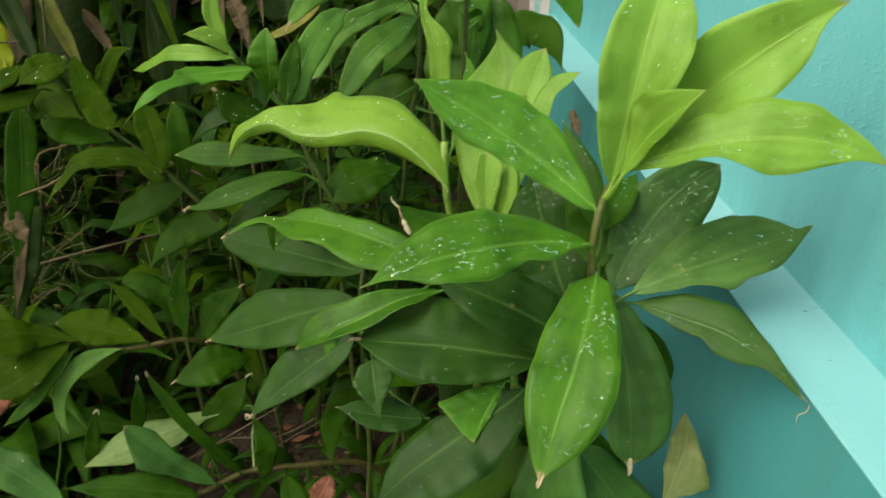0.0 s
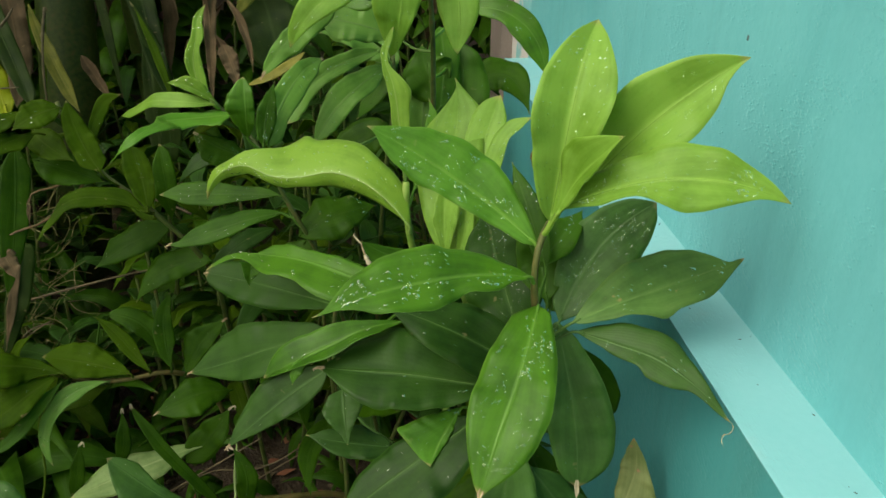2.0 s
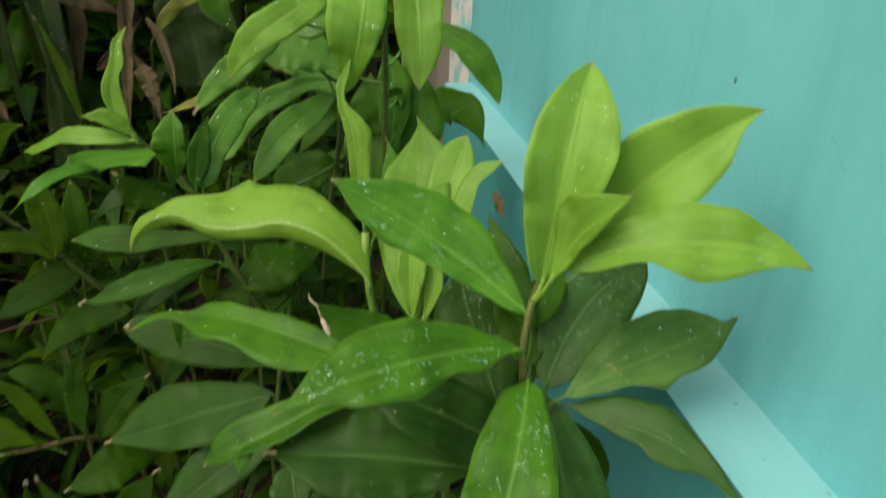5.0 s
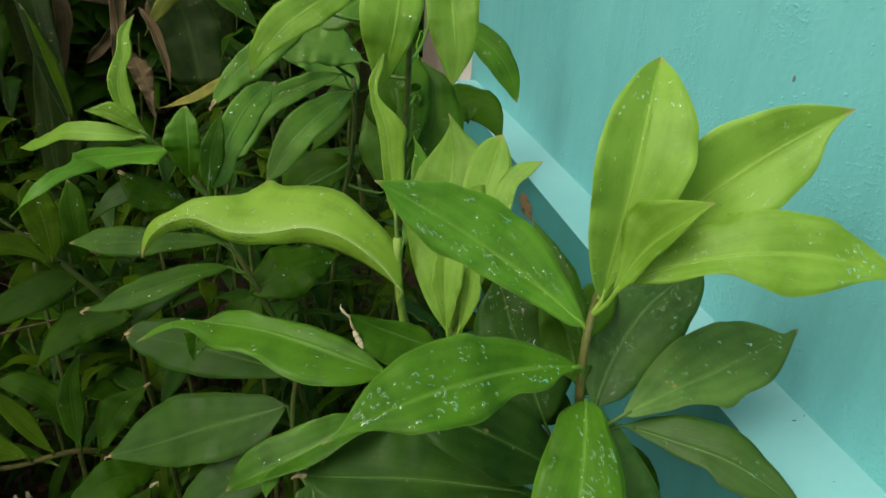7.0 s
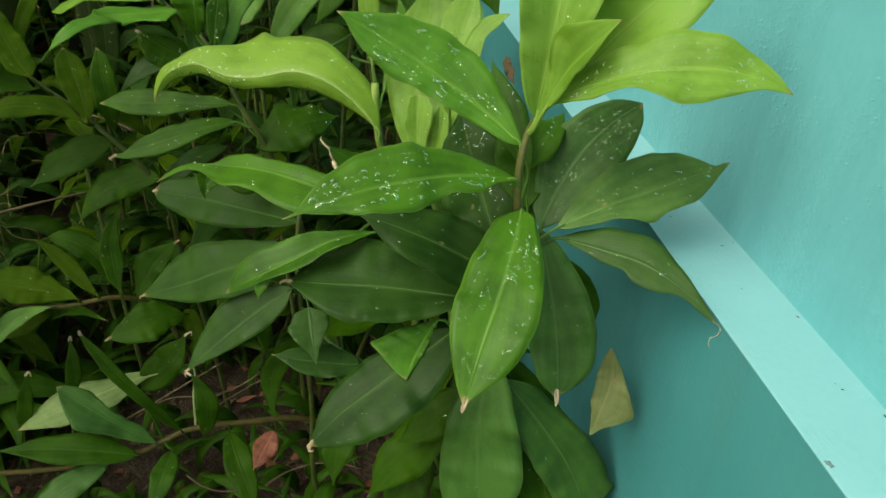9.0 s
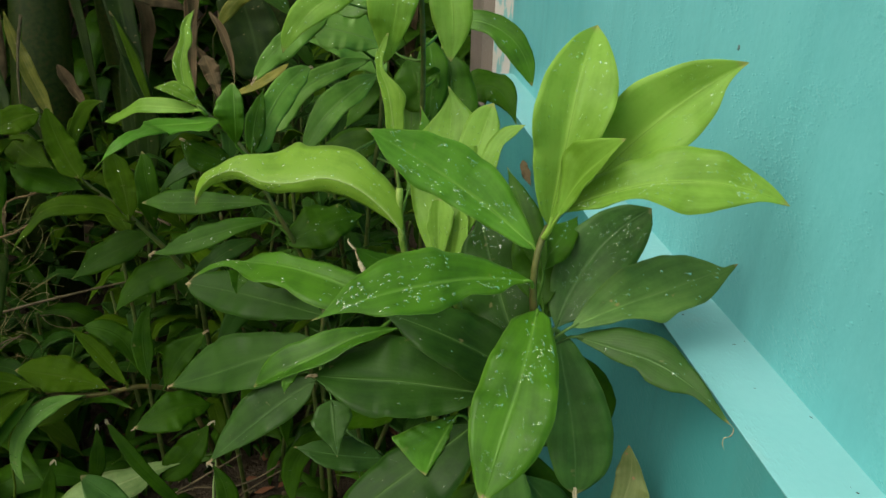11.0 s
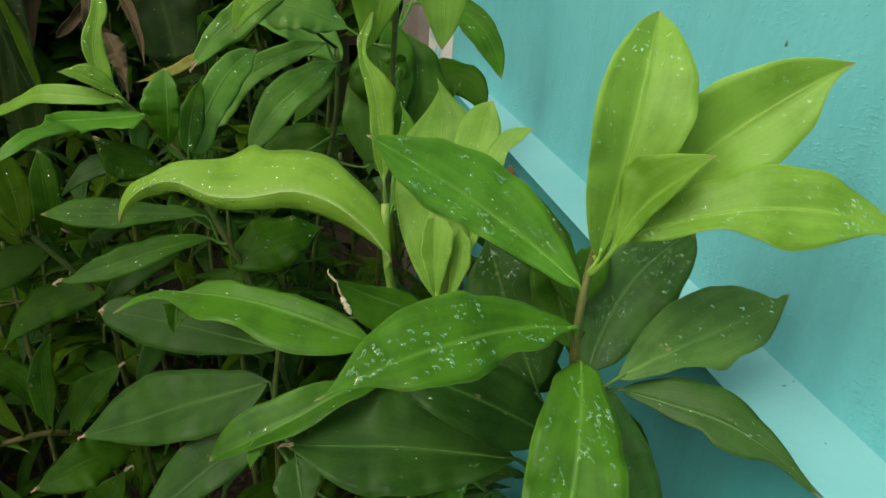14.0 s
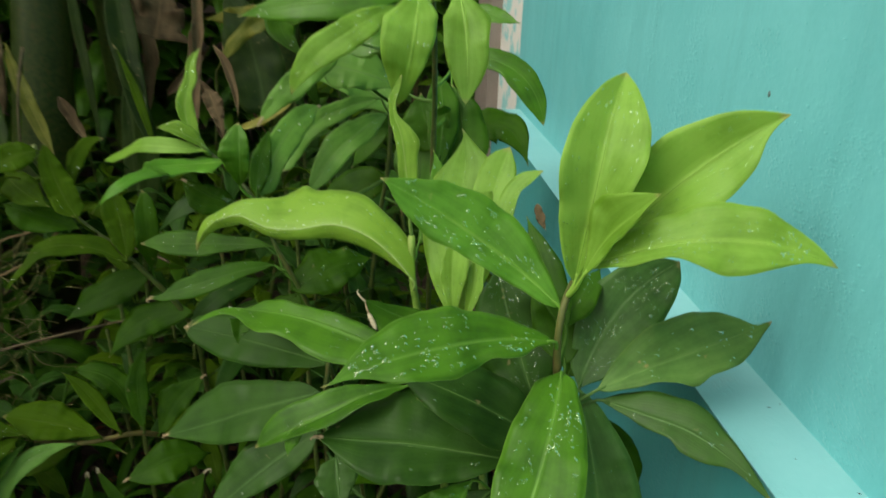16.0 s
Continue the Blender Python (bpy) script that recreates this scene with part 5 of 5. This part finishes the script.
leaf('M', (-0.466, 0.961, 0.260), (-0.579, 0.949, 0.308), (-0.722, 0.944, 0.324), 0.066, n=(0.248, -0.331, 0.911), wet=2)
leaf('P', (-0.378, 1.130, 0.354), (-0.506, 1.101, 0.337), (-0.621, 1.074, 0.306), (-0.736, 1.049, 0.266), 0.083, n=(-0.080, -0.472, 0.878), left=(2, 2, 4, 7, 24, 44, 42, 41, 40, 39, 28, 16, 6), right=(3, 6, 10, 14, 19, 25, 32, 40, 43, 43, 32, 17, 7), fold=0.2, wave=0.8)
leaf('M', (-0.389, 0.943, 0.287), (-0.395, 0.881, 0.283), (-0.417, 0.824, 0.248), 0.048, n=(0.233, -0.349, 0.908), wet=5)
leaf('D', (-0.285, 1.000, 0.267), (-0.254, 0.921, 0.248), (-0.220, 0.848, 0.183), 0.060, n=(0.126, -0.437, 0.890), wet=2)
leaf('B', (-0.524, 0.944, 0.259), (-0.597, 0.890, 0.254), (-0.662, 0.842, 0.223), 0.059, n=(0.118, -0.473, 0.873), wet=5)
leaf('D', (-0.481, 1.098, 0.315), (-0.429, 1.120, 0.359), (-0.375, 1.156, 0.423), 0.076, n=(-0.060, -0.854, 0.518), wet=2, husk=2)
leaf('D', (-0.341, 1.003, 0.260), (-0.327, 1.029, 0.354), (-0.357, 1.060, 0.393), 0.048, n=(0.276, -0.872, 0.404), wet=2, husk=2)
leaf('D', (-0.625, 1.087, 0.323), (-0.607, 1.098, 0.379), (-0.609, 1.134, 0.448), 0.032, n=(0.223, -0.923, 0.314), husk=2)
leaf('D', (-0.732, 1.059, 0.259), (-0.713, 1.077, 0.325), (-0.705, 1.103, 0.383), 0.032, n=(0.186, -0.938, 0.293), husk=2)
leaf('V', (-0.711, 1.060, 0.533), (-0.645, 1.061, 0.549), (-0.587, 1.085, 0.561), 0.050, n=(-0.086, -0.514, 0.853), wet=2)
leaf('B', (-0.755, 0.828, 0.577), (-0.679, 0.804, 0.536), (-0.593, 0.770, 0.478), 0.064, n=(0.364, -0.410, 0.836), wet=2)
plant("banana_plant", "shaded banana plant with green pseudostem and hanging dry leaves")
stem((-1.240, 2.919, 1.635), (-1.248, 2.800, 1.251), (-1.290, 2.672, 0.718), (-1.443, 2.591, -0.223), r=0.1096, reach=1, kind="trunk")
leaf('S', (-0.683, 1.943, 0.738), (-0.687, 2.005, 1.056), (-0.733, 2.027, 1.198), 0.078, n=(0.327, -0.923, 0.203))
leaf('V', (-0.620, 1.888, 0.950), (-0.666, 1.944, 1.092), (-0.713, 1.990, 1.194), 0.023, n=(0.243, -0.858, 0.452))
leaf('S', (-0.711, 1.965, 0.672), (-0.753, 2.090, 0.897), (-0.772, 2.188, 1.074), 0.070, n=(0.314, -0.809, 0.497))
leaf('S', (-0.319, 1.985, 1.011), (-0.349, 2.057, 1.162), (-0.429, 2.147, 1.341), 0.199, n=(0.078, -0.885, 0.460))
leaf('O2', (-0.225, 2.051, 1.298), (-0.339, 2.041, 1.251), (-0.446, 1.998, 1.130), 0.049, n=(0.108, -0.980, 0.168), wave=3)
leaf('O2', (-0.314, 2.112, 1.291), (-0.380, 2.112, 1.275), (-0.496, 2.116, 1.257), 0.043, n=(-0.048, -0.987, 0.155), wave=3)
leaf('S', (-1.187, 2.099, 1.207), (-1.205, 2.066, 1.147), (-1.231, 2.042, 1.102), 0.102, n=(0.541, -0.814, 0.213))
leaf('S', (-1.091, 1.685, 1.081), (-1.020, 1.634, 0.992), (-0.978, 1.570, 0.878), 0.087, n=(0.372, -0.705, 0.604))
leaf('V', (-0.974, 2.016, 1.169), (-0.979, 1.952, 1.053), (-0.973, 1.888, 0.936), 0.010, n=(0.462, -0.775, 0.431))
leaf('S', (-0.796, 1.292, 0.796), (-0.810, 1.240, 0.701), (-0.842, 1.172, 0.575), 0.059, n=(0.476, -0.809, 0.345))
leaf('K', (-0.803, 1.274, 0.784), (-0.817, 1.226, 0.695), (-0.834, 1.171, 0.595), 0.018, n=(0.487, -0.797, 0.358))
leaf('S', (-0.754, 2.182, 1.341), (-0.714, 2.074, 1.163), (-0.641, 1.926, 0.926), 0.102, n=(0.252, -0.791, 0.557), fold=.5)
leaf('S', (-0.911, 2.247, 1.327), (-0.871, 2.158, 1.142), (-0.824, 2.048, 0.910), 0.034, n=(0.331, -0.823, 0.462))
leaf('K', (-0.519, 2.163, 1.354), (-0.510, 2.114, 1.249), (-0.501, 2.075, 1.166), 0.037, n=(0.221, -0.876, 0.429), fold=0.9)
leaf('K', (-0.456, 2.029, 1.196), (-0.404, 1.967, 1.120), (-0.383, 1.906, 1.016), 0.029, n=(0.069, -0.811, 0.581), fold=0.9)
leaf('K', (-0.606, 2.035, 1.053), (-0.540, 2.058, 1.119), (-0.478, 2.082, 1.186), 0.037, n=(0.223, -0.966, 0.127), fold=0.9)
leaf('K', (-0.515, 2.055, 1.095), (-0.471, 2.007, 1.023), (-0.435, 1.934, 0.920), 0.043, n=(0.086, -0.800, 0.593), fold=0.9)
leaf('K', (-0.924, 2.062, 1.039), (-0.873, 2.010, 0.984), (-0.815, 1.945, 0.929), 0.043, n=(0.043, -0.662, 0.748), fold=0.9)
leaf('K', (-1.096, 2.060, 1.272), (-1.060, 1.998, 1.154), (-1.047, 1.935, 1.036), (-1.059, 1.882, 0.933), 0.081, n=(0.422, -0.769, 0.481), left=(17, 40, 43, 41, 38, 37, 37, 37, 37, 32, 27, 23, 9), right=(15, 33, 35, 36, 38, 38, 38, 37, 35, 30, 25, 18, 7), fold=0.3, wave=2.5)
leaf('O2', (-1.015, 2.019, 1.197), (-0.979, 1.972, 1.109), (-0.928, 1.916, 1.006), (-0.880, 1.870, 0.920), 0.042, n=(0.385, -0.779, 0.496), left=(3, 6, 10, 13, 16, 19, 19, 19, 19, 19, 14, 8, 3), right=(4, 10, 16, 19, 20, 21, 22, 23, 22, 20, 19, 13, 5), fold=0.3, wave=2)
leaf('S', (-1.042, 1.858, 1.319), (-1.002, 1.801, 1.213), (-0.945, 1.730, 1.110), (-0.876, 1.631, 1.002), 0.065, n=(0.428, -0.772, 0.471), left=(11, 25, 30, 29, 28, 27, 27, 26, 26, 24, 22, 19, 8), right=(14, 33, 35, 35, 35, 33, 31, 29, 27, 24, 20, 17, 7), fold=0.3, wave=0.8)
leaf('K', (-0.512, 2.067, 1.249), (-0.511, 2.004, 1.130), (-0.510, 1.949, 1.025), (-0.509, 1.898, 0.928), 0.045, n=(0.233, -0.836, 0.497), left=(11, 26, 25, 23, 22, 20, 19, 17, 16, 13, 9, 5, 2), right=(8, 18, 19, 19, 19, 18, 17, 16, 15, 13, 9, 5, 2), fold=0.6, wave=2)
leaf('K', (-0.473, 1.967, 1.084), (-0.455, 1.942, 1.051), (-0.439, 1.915, 1.015), (-0.427, 1.889, 0.980), 0.055, n=(0.207, -0.838, 0.505), left=(8, 18, 24, 25, 26, 27, 24, 21, 18, 15, 10, 6, 2), right=(8, 19, 28, 27, 26, 25, 24, 22, 20, 18, 15, 8, 3), fold=0.4, wave=2.5)
leaf('K', (-0.679, 2.245, 1.183), (-0.673, 2.302, 1.262), (-0.661, 2.346, 1.360), 0.172, n=(0.340, -0.832, 0.439), fold=.3, short=1)
leaf('K', (-0.506, 2.101, 1.342), (-0.500, 2.046, 1.225), (-0.510, 2.000, 1.121), 0.042, n=(0.255, -0.882, 0.395), fold=.9)
leaf('O2', (-0.192, 1.637, 1.125), (-0.274, 1.623, 1.074), (-0.356, 1.619, 1.047), 0.022, n=(-0.119, -0.883, 0.455))
leaf('YY', (-1.120, 1.924, 0.893), (-1.153, 1.979, 0.990), (-1.227, 2.027, 1.076), 0.072, n=(0.330, -0.727, 0.603), wave=4)
leaf('YY', (-1.115, 1.920, 0.886), (-1.174, 1.950, 0.938), (-1.251, 1.952, 0.938), 0.048, n=(-0.008, -0.863, 0.505), wave=4)
fallen_leaf('R', (-0.182, 0.968, 0.296), (-0.201, 0.935, 0.279), (-0.224, 0.900, 0.259), 0.050, n=(0.122, -0.535, 0.836))
fallen_leaf('R', (-0.852, 1.111, 0.466), (-0.904, 1.091, 0.427), (-0.956, 1.070, 0.388), 0.066, n=(-0.043, -0.861, 0.507))
twig((-0.902, 1.362, 0.597), (-0.736, 1.364, 0.641), (-0.629, 1.410, 0.645), (-0.554, 1.454, 0.638), r=0.0032)
twig((-0.503, 1.079, 0.247), (-0.425, 1.094, 0.286), (-0.324, 1.085, 0.295), (-0.220, 1.101, 0.340), r=0.0026)
twig((-0.336, 1.107, 0.235), (-0.263, 1.099, 0.292), (-0.169, 1.102, 0.352), r=0.0020)
twig((-0.497, 1.017, 0.308), (-0.394, 1.042, 0.358), (-0.291, 1.067, 0.408), r=0.0026)
twig((-0.883, 1.262, 0.530), (-0.828, 1.284, 0.572), (-0.794, 1.293, 0.590), r=0.0020)
twig((-1.071, 1.637, 0.582), (-1.059, 1.574, 0.468), (-1.081, 1.496, 0.326), r=0.0073)
twig((-0.219, 0.957, 0.129), (-0.102, 0.971, 0.174), (-0.002, 0.951, 0.167), r=0.0026)
twig((-0.381, 0.959, 0.187), (-0.297, 0.928, 0.159), (-0.247, 0.929, 0.171), r=0.0025)
twig((-0.497, 1.502, 0.758), (-0.578, 1.524, 0.787), (-0.700, 1.544, 0.802), r=0.0027)
twig((-0.948, 1.971, 1.191), (-0.957, 1.916, 1.092), (-0.947, 1.839, 0.953), r=0.0040)
twig((-1.011, 1.561, 1.068), (-0.929, 1.560, 1.069), (-0.854, 1.560, 1.072), r=0.0027)
twig((-0.959, 1.734, 1.176), (-0.937, 1.745, 1.197), (-0.922, 1.758, 1.220), r=0.0036)
twig((-0.862, 1.275, 0.554), (-0.842, 1.284, 0.572), (-0.797, 1.306, 0.573), r=0.0020)

# ---- shaded plants further back, and unseen light blockers near the camera ----
def filler(seed, height, label, count=13):
    """A whole ginger plant built from scratch: a leaning stalk with leaves spiralling up it."""
    r = random.Random(seed)
    plant("ginger_plant", label)
    lean = r.uniform(0, 6.28)
    top = np.array((math.cos(lean) * 0.14, math.sin(lean) * 0.14, height))
    stem(top, top * np.array((0.7, 0.7, 0.7)), top * np.array((0.3, 0.3, 0.35)), (0, 0, 0), r=0.005, reach=0)
    STATE["plant"].location = (0, 0, 0)
    line = STATE["stem"]
    for k in range(count):
        a = k * 2.2 + r.uniform(-0.4, 0.4)
        at = line[int(min(63, k * 48 / count))]
        out = np.array((math.cos(a), math.sin(a), 0))
        size = r.uniform(0.16, 0.25)
        rise = r.uniform(-0.1, 0.35) * (1.3 if k < 3 else 0.6)
        mid = at + out * size * 0.5 + np.array((0, 0, size * rise))
        end = at + out * size * 0.95 + np.array((0, 0, size * (rise - r.uniform(0.1, 0.5))))
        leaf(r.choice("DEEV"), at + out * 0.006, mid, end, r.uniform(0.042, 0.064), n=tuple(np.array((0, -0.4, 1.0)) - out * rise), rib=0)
    return STATE["plant"]


def banana(seed, height):
    """A banana plant: a sheathed pseudostem, long arching leaves with a thick rib that shade the bed from above the
    view, dry leaves that hang down.
    """
    r = random.Random(seed)
    plant("banana_plant", "tall shaded banana plant, its broad arching green leaves added unseen for shade")
    stem((0.05, 0, height), (0.03, 0.02, height * 0.6), (0, 0, 0), r=0.07, reach=0, kind="trunk")
    STATE["plant"].location = (0, 0, 0)
    for k in range(4):
        a = k * 2.4 + r.uniform(-0.3, 0.3)
        out = np.array((math.cos(a), math.sin(a), 0))
        up = np.array((0, 0, 1.0))
        at = np.array((0.05, 0, height * 0.97))
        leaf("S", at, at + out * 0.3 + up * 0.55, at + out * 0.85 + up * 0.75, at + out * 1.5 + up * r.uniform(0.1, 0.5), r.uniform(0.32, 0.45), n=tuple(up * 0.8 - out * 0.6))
    for k in range(2):
        a = k * 2.9 + r.uniform(-0.3, 0.3)
        out = np.array((math.cos(a), math.sin(a), 0))
        up = np.array((0, 0, 1.0))
        at = np.array((0.04, 0, height * r.uniform(0.6, 0.9)))
        leaf("K", at + out * 0.06, at + out * 0.17 - up * 0.1, at + out * 0.14 - up * 0.8, r.uniform(0.06, 0.11), n=tuple(out), fold=0.8)
    return STATE["plant"]


NOTE = "shaded ginger plant in the dark bed, some added unseen to block light"
MODELS = [filler(100, 0.5, "small shaded ginger plant near the soil, some added unseen to block light", 9), filler(101, 0.75, NOTE), filler(102, 0.95, NOTE, 15), filler(103, 1.1, NOTE, 17)]
r = random.Random(21)


def put(x, y, model):
    return copy_thing(MODELS[model], pose(x, y, 0, r.uniform(-6, 6), r.uniform(-6, 6), r.uniform(0, 360)))


for y in (1.62, 1.85, 2.1, 2.4, 2.75):
    x = -2.1
    while x < 0.28:
        put(x + r.uniform(-0.07, 0.07), y + r.uniform(-0.1, 0.1), r.choice((0, 1) if x < -0.35 else (1, 2) if y < 2.3 else (2, 3)))
        x += 0.2
# Those at y below 0.5 are unseen, added to block light from the soil.
for x, y, k in ((0.2, 1.1, 0), (0.05, 1.25, 0), (-0.15, 1.45, 0), (0.25, 1.4, 1), (0.1, 1.5, 1), (-0.95, 1.45, 0), (-1.1, 1.2, 0), (-0.75, 1.6, 0), (0.25, 0.75, 0), (0.28, 0.95, 0), (-1.3, 1.4, 1), (-1.5, 1.1, 1), (-1.45, 0.75, 0), (-0.5, 1.5, 0), (-0.7, 0.2, 0), (-0.45, 0.1, 0), (-0.2, 0.15, 0), (0.05, 0.1, 0), (-0.95, 0.3, 1), (-1.1, 0.7, 1), (0.2, 0.2, 0), (-0.3, -0.15, 1), (0.0, -0.2, 1), (-0.65, -0.2, 1), (-0.05, 1.3, 2), (-0.25, 1.35, 2), (0.2, 1.3, 2), (-0.45, 1.55, 1), (0.05, 1.45, 2), (-0.6, 1.5, 1), (-0.15, 1.35, 1)):
    put(x, y, k)
for i, m in enumerate(MODELS):
    m.location = (-1.5 + 0.4 * i, 3.1, 0)
# Leaf crowns stand above the view, added to keep light off the bed.
trunk = banana(300, 1.75)
trunk.location = (-1.75, 1.75, 0)
for x, y, turn in ((-0.35, 2.95, 40), (0.2, 3.3, 100), (-2.3, 0.6, 200), (-1.1, 3.1, 150), (-2.6, 2.7, 20)):
    copy_thing(trunk, pose(x, y, 0, 0, 0, turn))


def thicket(count, x0, x1, y0, y1, z1, seed):
    """Leaves of the dense far growth that closes the bed, too many to tell apart."""
    r = random.Random(seed)
    verts, faces, uvs, base = [], [], [], 0
    for _ in range(count):
        at = np.array((r.uniform(x0, x1), r.uniform(y0, y1), z1 * r.random() ** 0.9))
        a, size = r.uniform(0, 6.28), r.uniform(0.2, 0.42)
        out = np.array((math.cos(a), math.sin(a), 0))
        v, f, u, *_ = blade([at, at + out * size * 0.5 + np.array((0, 0, 0.1 * size)), at + out * size - np.array((0, 0, r.uniform(0, 0.5) * size))],
                            size * r.uniform(0.25, 0.4), (r.uniform(-0.4, 0.4), -0.4, 1), seed=r.random(), nv=6, nu=2)
        verts.append(v)
        uvs.append(u)
        faces += [tuple(base + i for i in q) for q in f]
        base += len(v)
    ob = mesh_object("thicket", np.concatenate(verts), faces, LEAF["M"], uvs=np.concatenate(uvs))
    return tagged(ob, "dense dark green growth closing the garden bed, added unseen on the west", "thicket", kind="stuff")


thicket(2600, -4.4, 0.7, 3.2, 3.9, 2.2, 5)
# Western growth lies outside the view, added to block light from the left.
thicket(1800, -4.2, -3.0, -0.8, 3.6, 2.2, 6)

# ---- litter on the soil and specks on the ledge ----
def scatter(name, label, count, mat, place, size, seed, flat=0.35):
    """Many small crumbs or scraps in one mesh."""
    r = random.Random(seed)
    verts, faces = [], []
    for _ in range(count):
        q = np.array(place(r))
        a, s = r.uniform(0, 6.28), size * r.uniform(0.4, 1.0)
        e = np.array((math.cos(a), math.sin(a), r.uniform(-0.4, 0.4))) * s * r.uniform(1.0, 2.4)
        f = np.array((-math.sin(a), math.cos(a), r.uniform(-0.4, 0.4))) * s
        g = np.array((0, 0, s * flat))
        b = len(verts)
        verts += [q - e, q - f * 0.8, q + e, q + f, q + g + e * 0.2, q - g * 0.2]
        faces += [(b, b + 1, b + 4), (b + 1, b + 2, b + 4), (b + 2, b + 3, b + 4), (b + 3, b, b + 4), (b + 1, b, b + 5), (b + 2, b + 1, b + 5), (b + 3, b + 2, b + 5), (b, b + 3, b + 5)]
    ob = mesh_object(name, verts, faces, mat, smooth=False)
    return tagged(ob, label, "litter", kind="stuff")


def soil_height(x, y):
    v = Vector((x, y, 0))
    return 0.05 * noise.noise(v * 2.3) + 0.018 * noise.noise(v * 13) + 0.008 * noise.noise(v * 37)


def on_soil(r):
    x, y = r.uniform(-1.6, 0.34), r.uniform(0.6, 2.2)
    return x, y, soil_height(x, y) + 0.004


scatter("leaf_litter", "brown crumbled leaf litter on damp soil", 1500, TWIG, on_soil, 0.012, 41)
scatter("leaf_scraps", "dark wet leaf scraps on soil", 260, LEAF["R"], on_soil, 0.018, 42, 0.15)
scatter("ledge_dirt", "small dark dirt specks on the ledge", 14, SOIL, lambda r: (r.uniform(LEDGE_X + 0.02, WALL_X - 0.004) if r.random() < 0.5 else WALL_X - 0.006, r.uniform(0.25, 0.9), LEDGE_Z + 0.0008), 0.0015, 43)


def chip(name, label, x, y, z, size, mat, seed):
    """A small broken flake."""
    r = random.Random(seed)
    bm = bmesh.new()
    bmesh.ops.create_icosphere(bm, subdivisions=2, radius=1.0)
    for v in bm.verts:
        v.co *= 1 + 0.45 * noise.noise(v.co * 2.1 + Vector((seed, 0, 0)))
        v.co = Vector((v.co.x * size[0], v.co.y * size[1], v.co.z * size[2]))
    me = bpy.data.meshes.new(name)
    bm.to_mesh(me)
    bm.free()
    me.materials.append(mat)
    ob = new(name, me)
    ob.location = (x, y, z)
    return tagged(ob, label, "flake")


def weeds(count, seed):
    """Small grass-like blades and seedlings on the soil."""
    r = random.Random(seed)
    verts, faces, uvs, base = [], [], [], 0
    for _ in range(count):
        x, y, z = on_soil(r)
        tall = r.uniform(0.05, 0.2) * (2.2 if x < -0.85 else 1)
        a = r.uniform(0, 6.28)
        out = np.array((math.cos(a), math.sin(a), 0)) * tall
        at = np.array((x, y, z - 0.01))
        v, f, u, *_ = blade([at, at + out * 0.3 + np.array((0, 0, tall * 0.7)), at + out * 0.9 + np.array((0, 0, tall * r.uniform(0.4, 0.9)))], tall * r.uniform(0.1, 0.3), (0, -0.3, 1), seed=r.random(), nv=7, nu=2)
        verts.append(v)
        uvs.append(u)
        faces += [tuple(base + i for i in q) for q in f]
        base += len(v)
    ob = mesh_object("weeds", np.concatenate(verts), faces, LEAF["M"], uvs=np.concatenate(uvs))
    return tagged(ob, "small green weeds and grass blades on soil", "weeds", kind="stuff")


weeds(700, 77)



def dry_grass(count, seed):
    """A tangle of thin pale grass strands in the corner of the bed."""
    r = random.Random(seed)
    verts, faces, base = [], [], 0
    for _ in range(count):
        at = np.array((r.uniform(-1.25, -0.85), r.uniform(1.35, 1.75), r.uniform(0.25, 0.75)))
        a = r.uniform(0, 6.28)
        out = np.array((math.cos(a), math.sin(a), r.uniform(-0.6, 0.9))) * r.uniform(0.05, 0.16)
        bend = np.array((r.uniform(-1, 1), r.uniform(-1, 1), r.uniform(-0.6, 0.6))) * 0.03
        v, f = tube(spline([at, at + out * 0.5 + bend, at + out], 7), np.linspace(0.0009, 0.0004, 7), 4)
        verts.append(v)
        faces += [tuple(base + i for i in q) for q in f]
        base += len(v)
    ob = mesh_object("dry_grass", np.concatenate(verts), faces, STRAW)
    return tagged(ob, "tangle of thin yellowish dry grass strands", "grass", kind="stuff")


dry_grass(130, 91)


chip("paint_chip", "small dark chip in the painted wall", WALL_X - 0.0005, 0.745, 1.318, (0.0012, 0.0022, 0.0034), CHIP, 2)
chip("plaster_flake", "grey broken flake on the ledge's edge", LEDGE_X + 0.004, 0.270, LEDGE_Z - 0.001, (0.003, 0.005, 0.002), CHIP, 5)
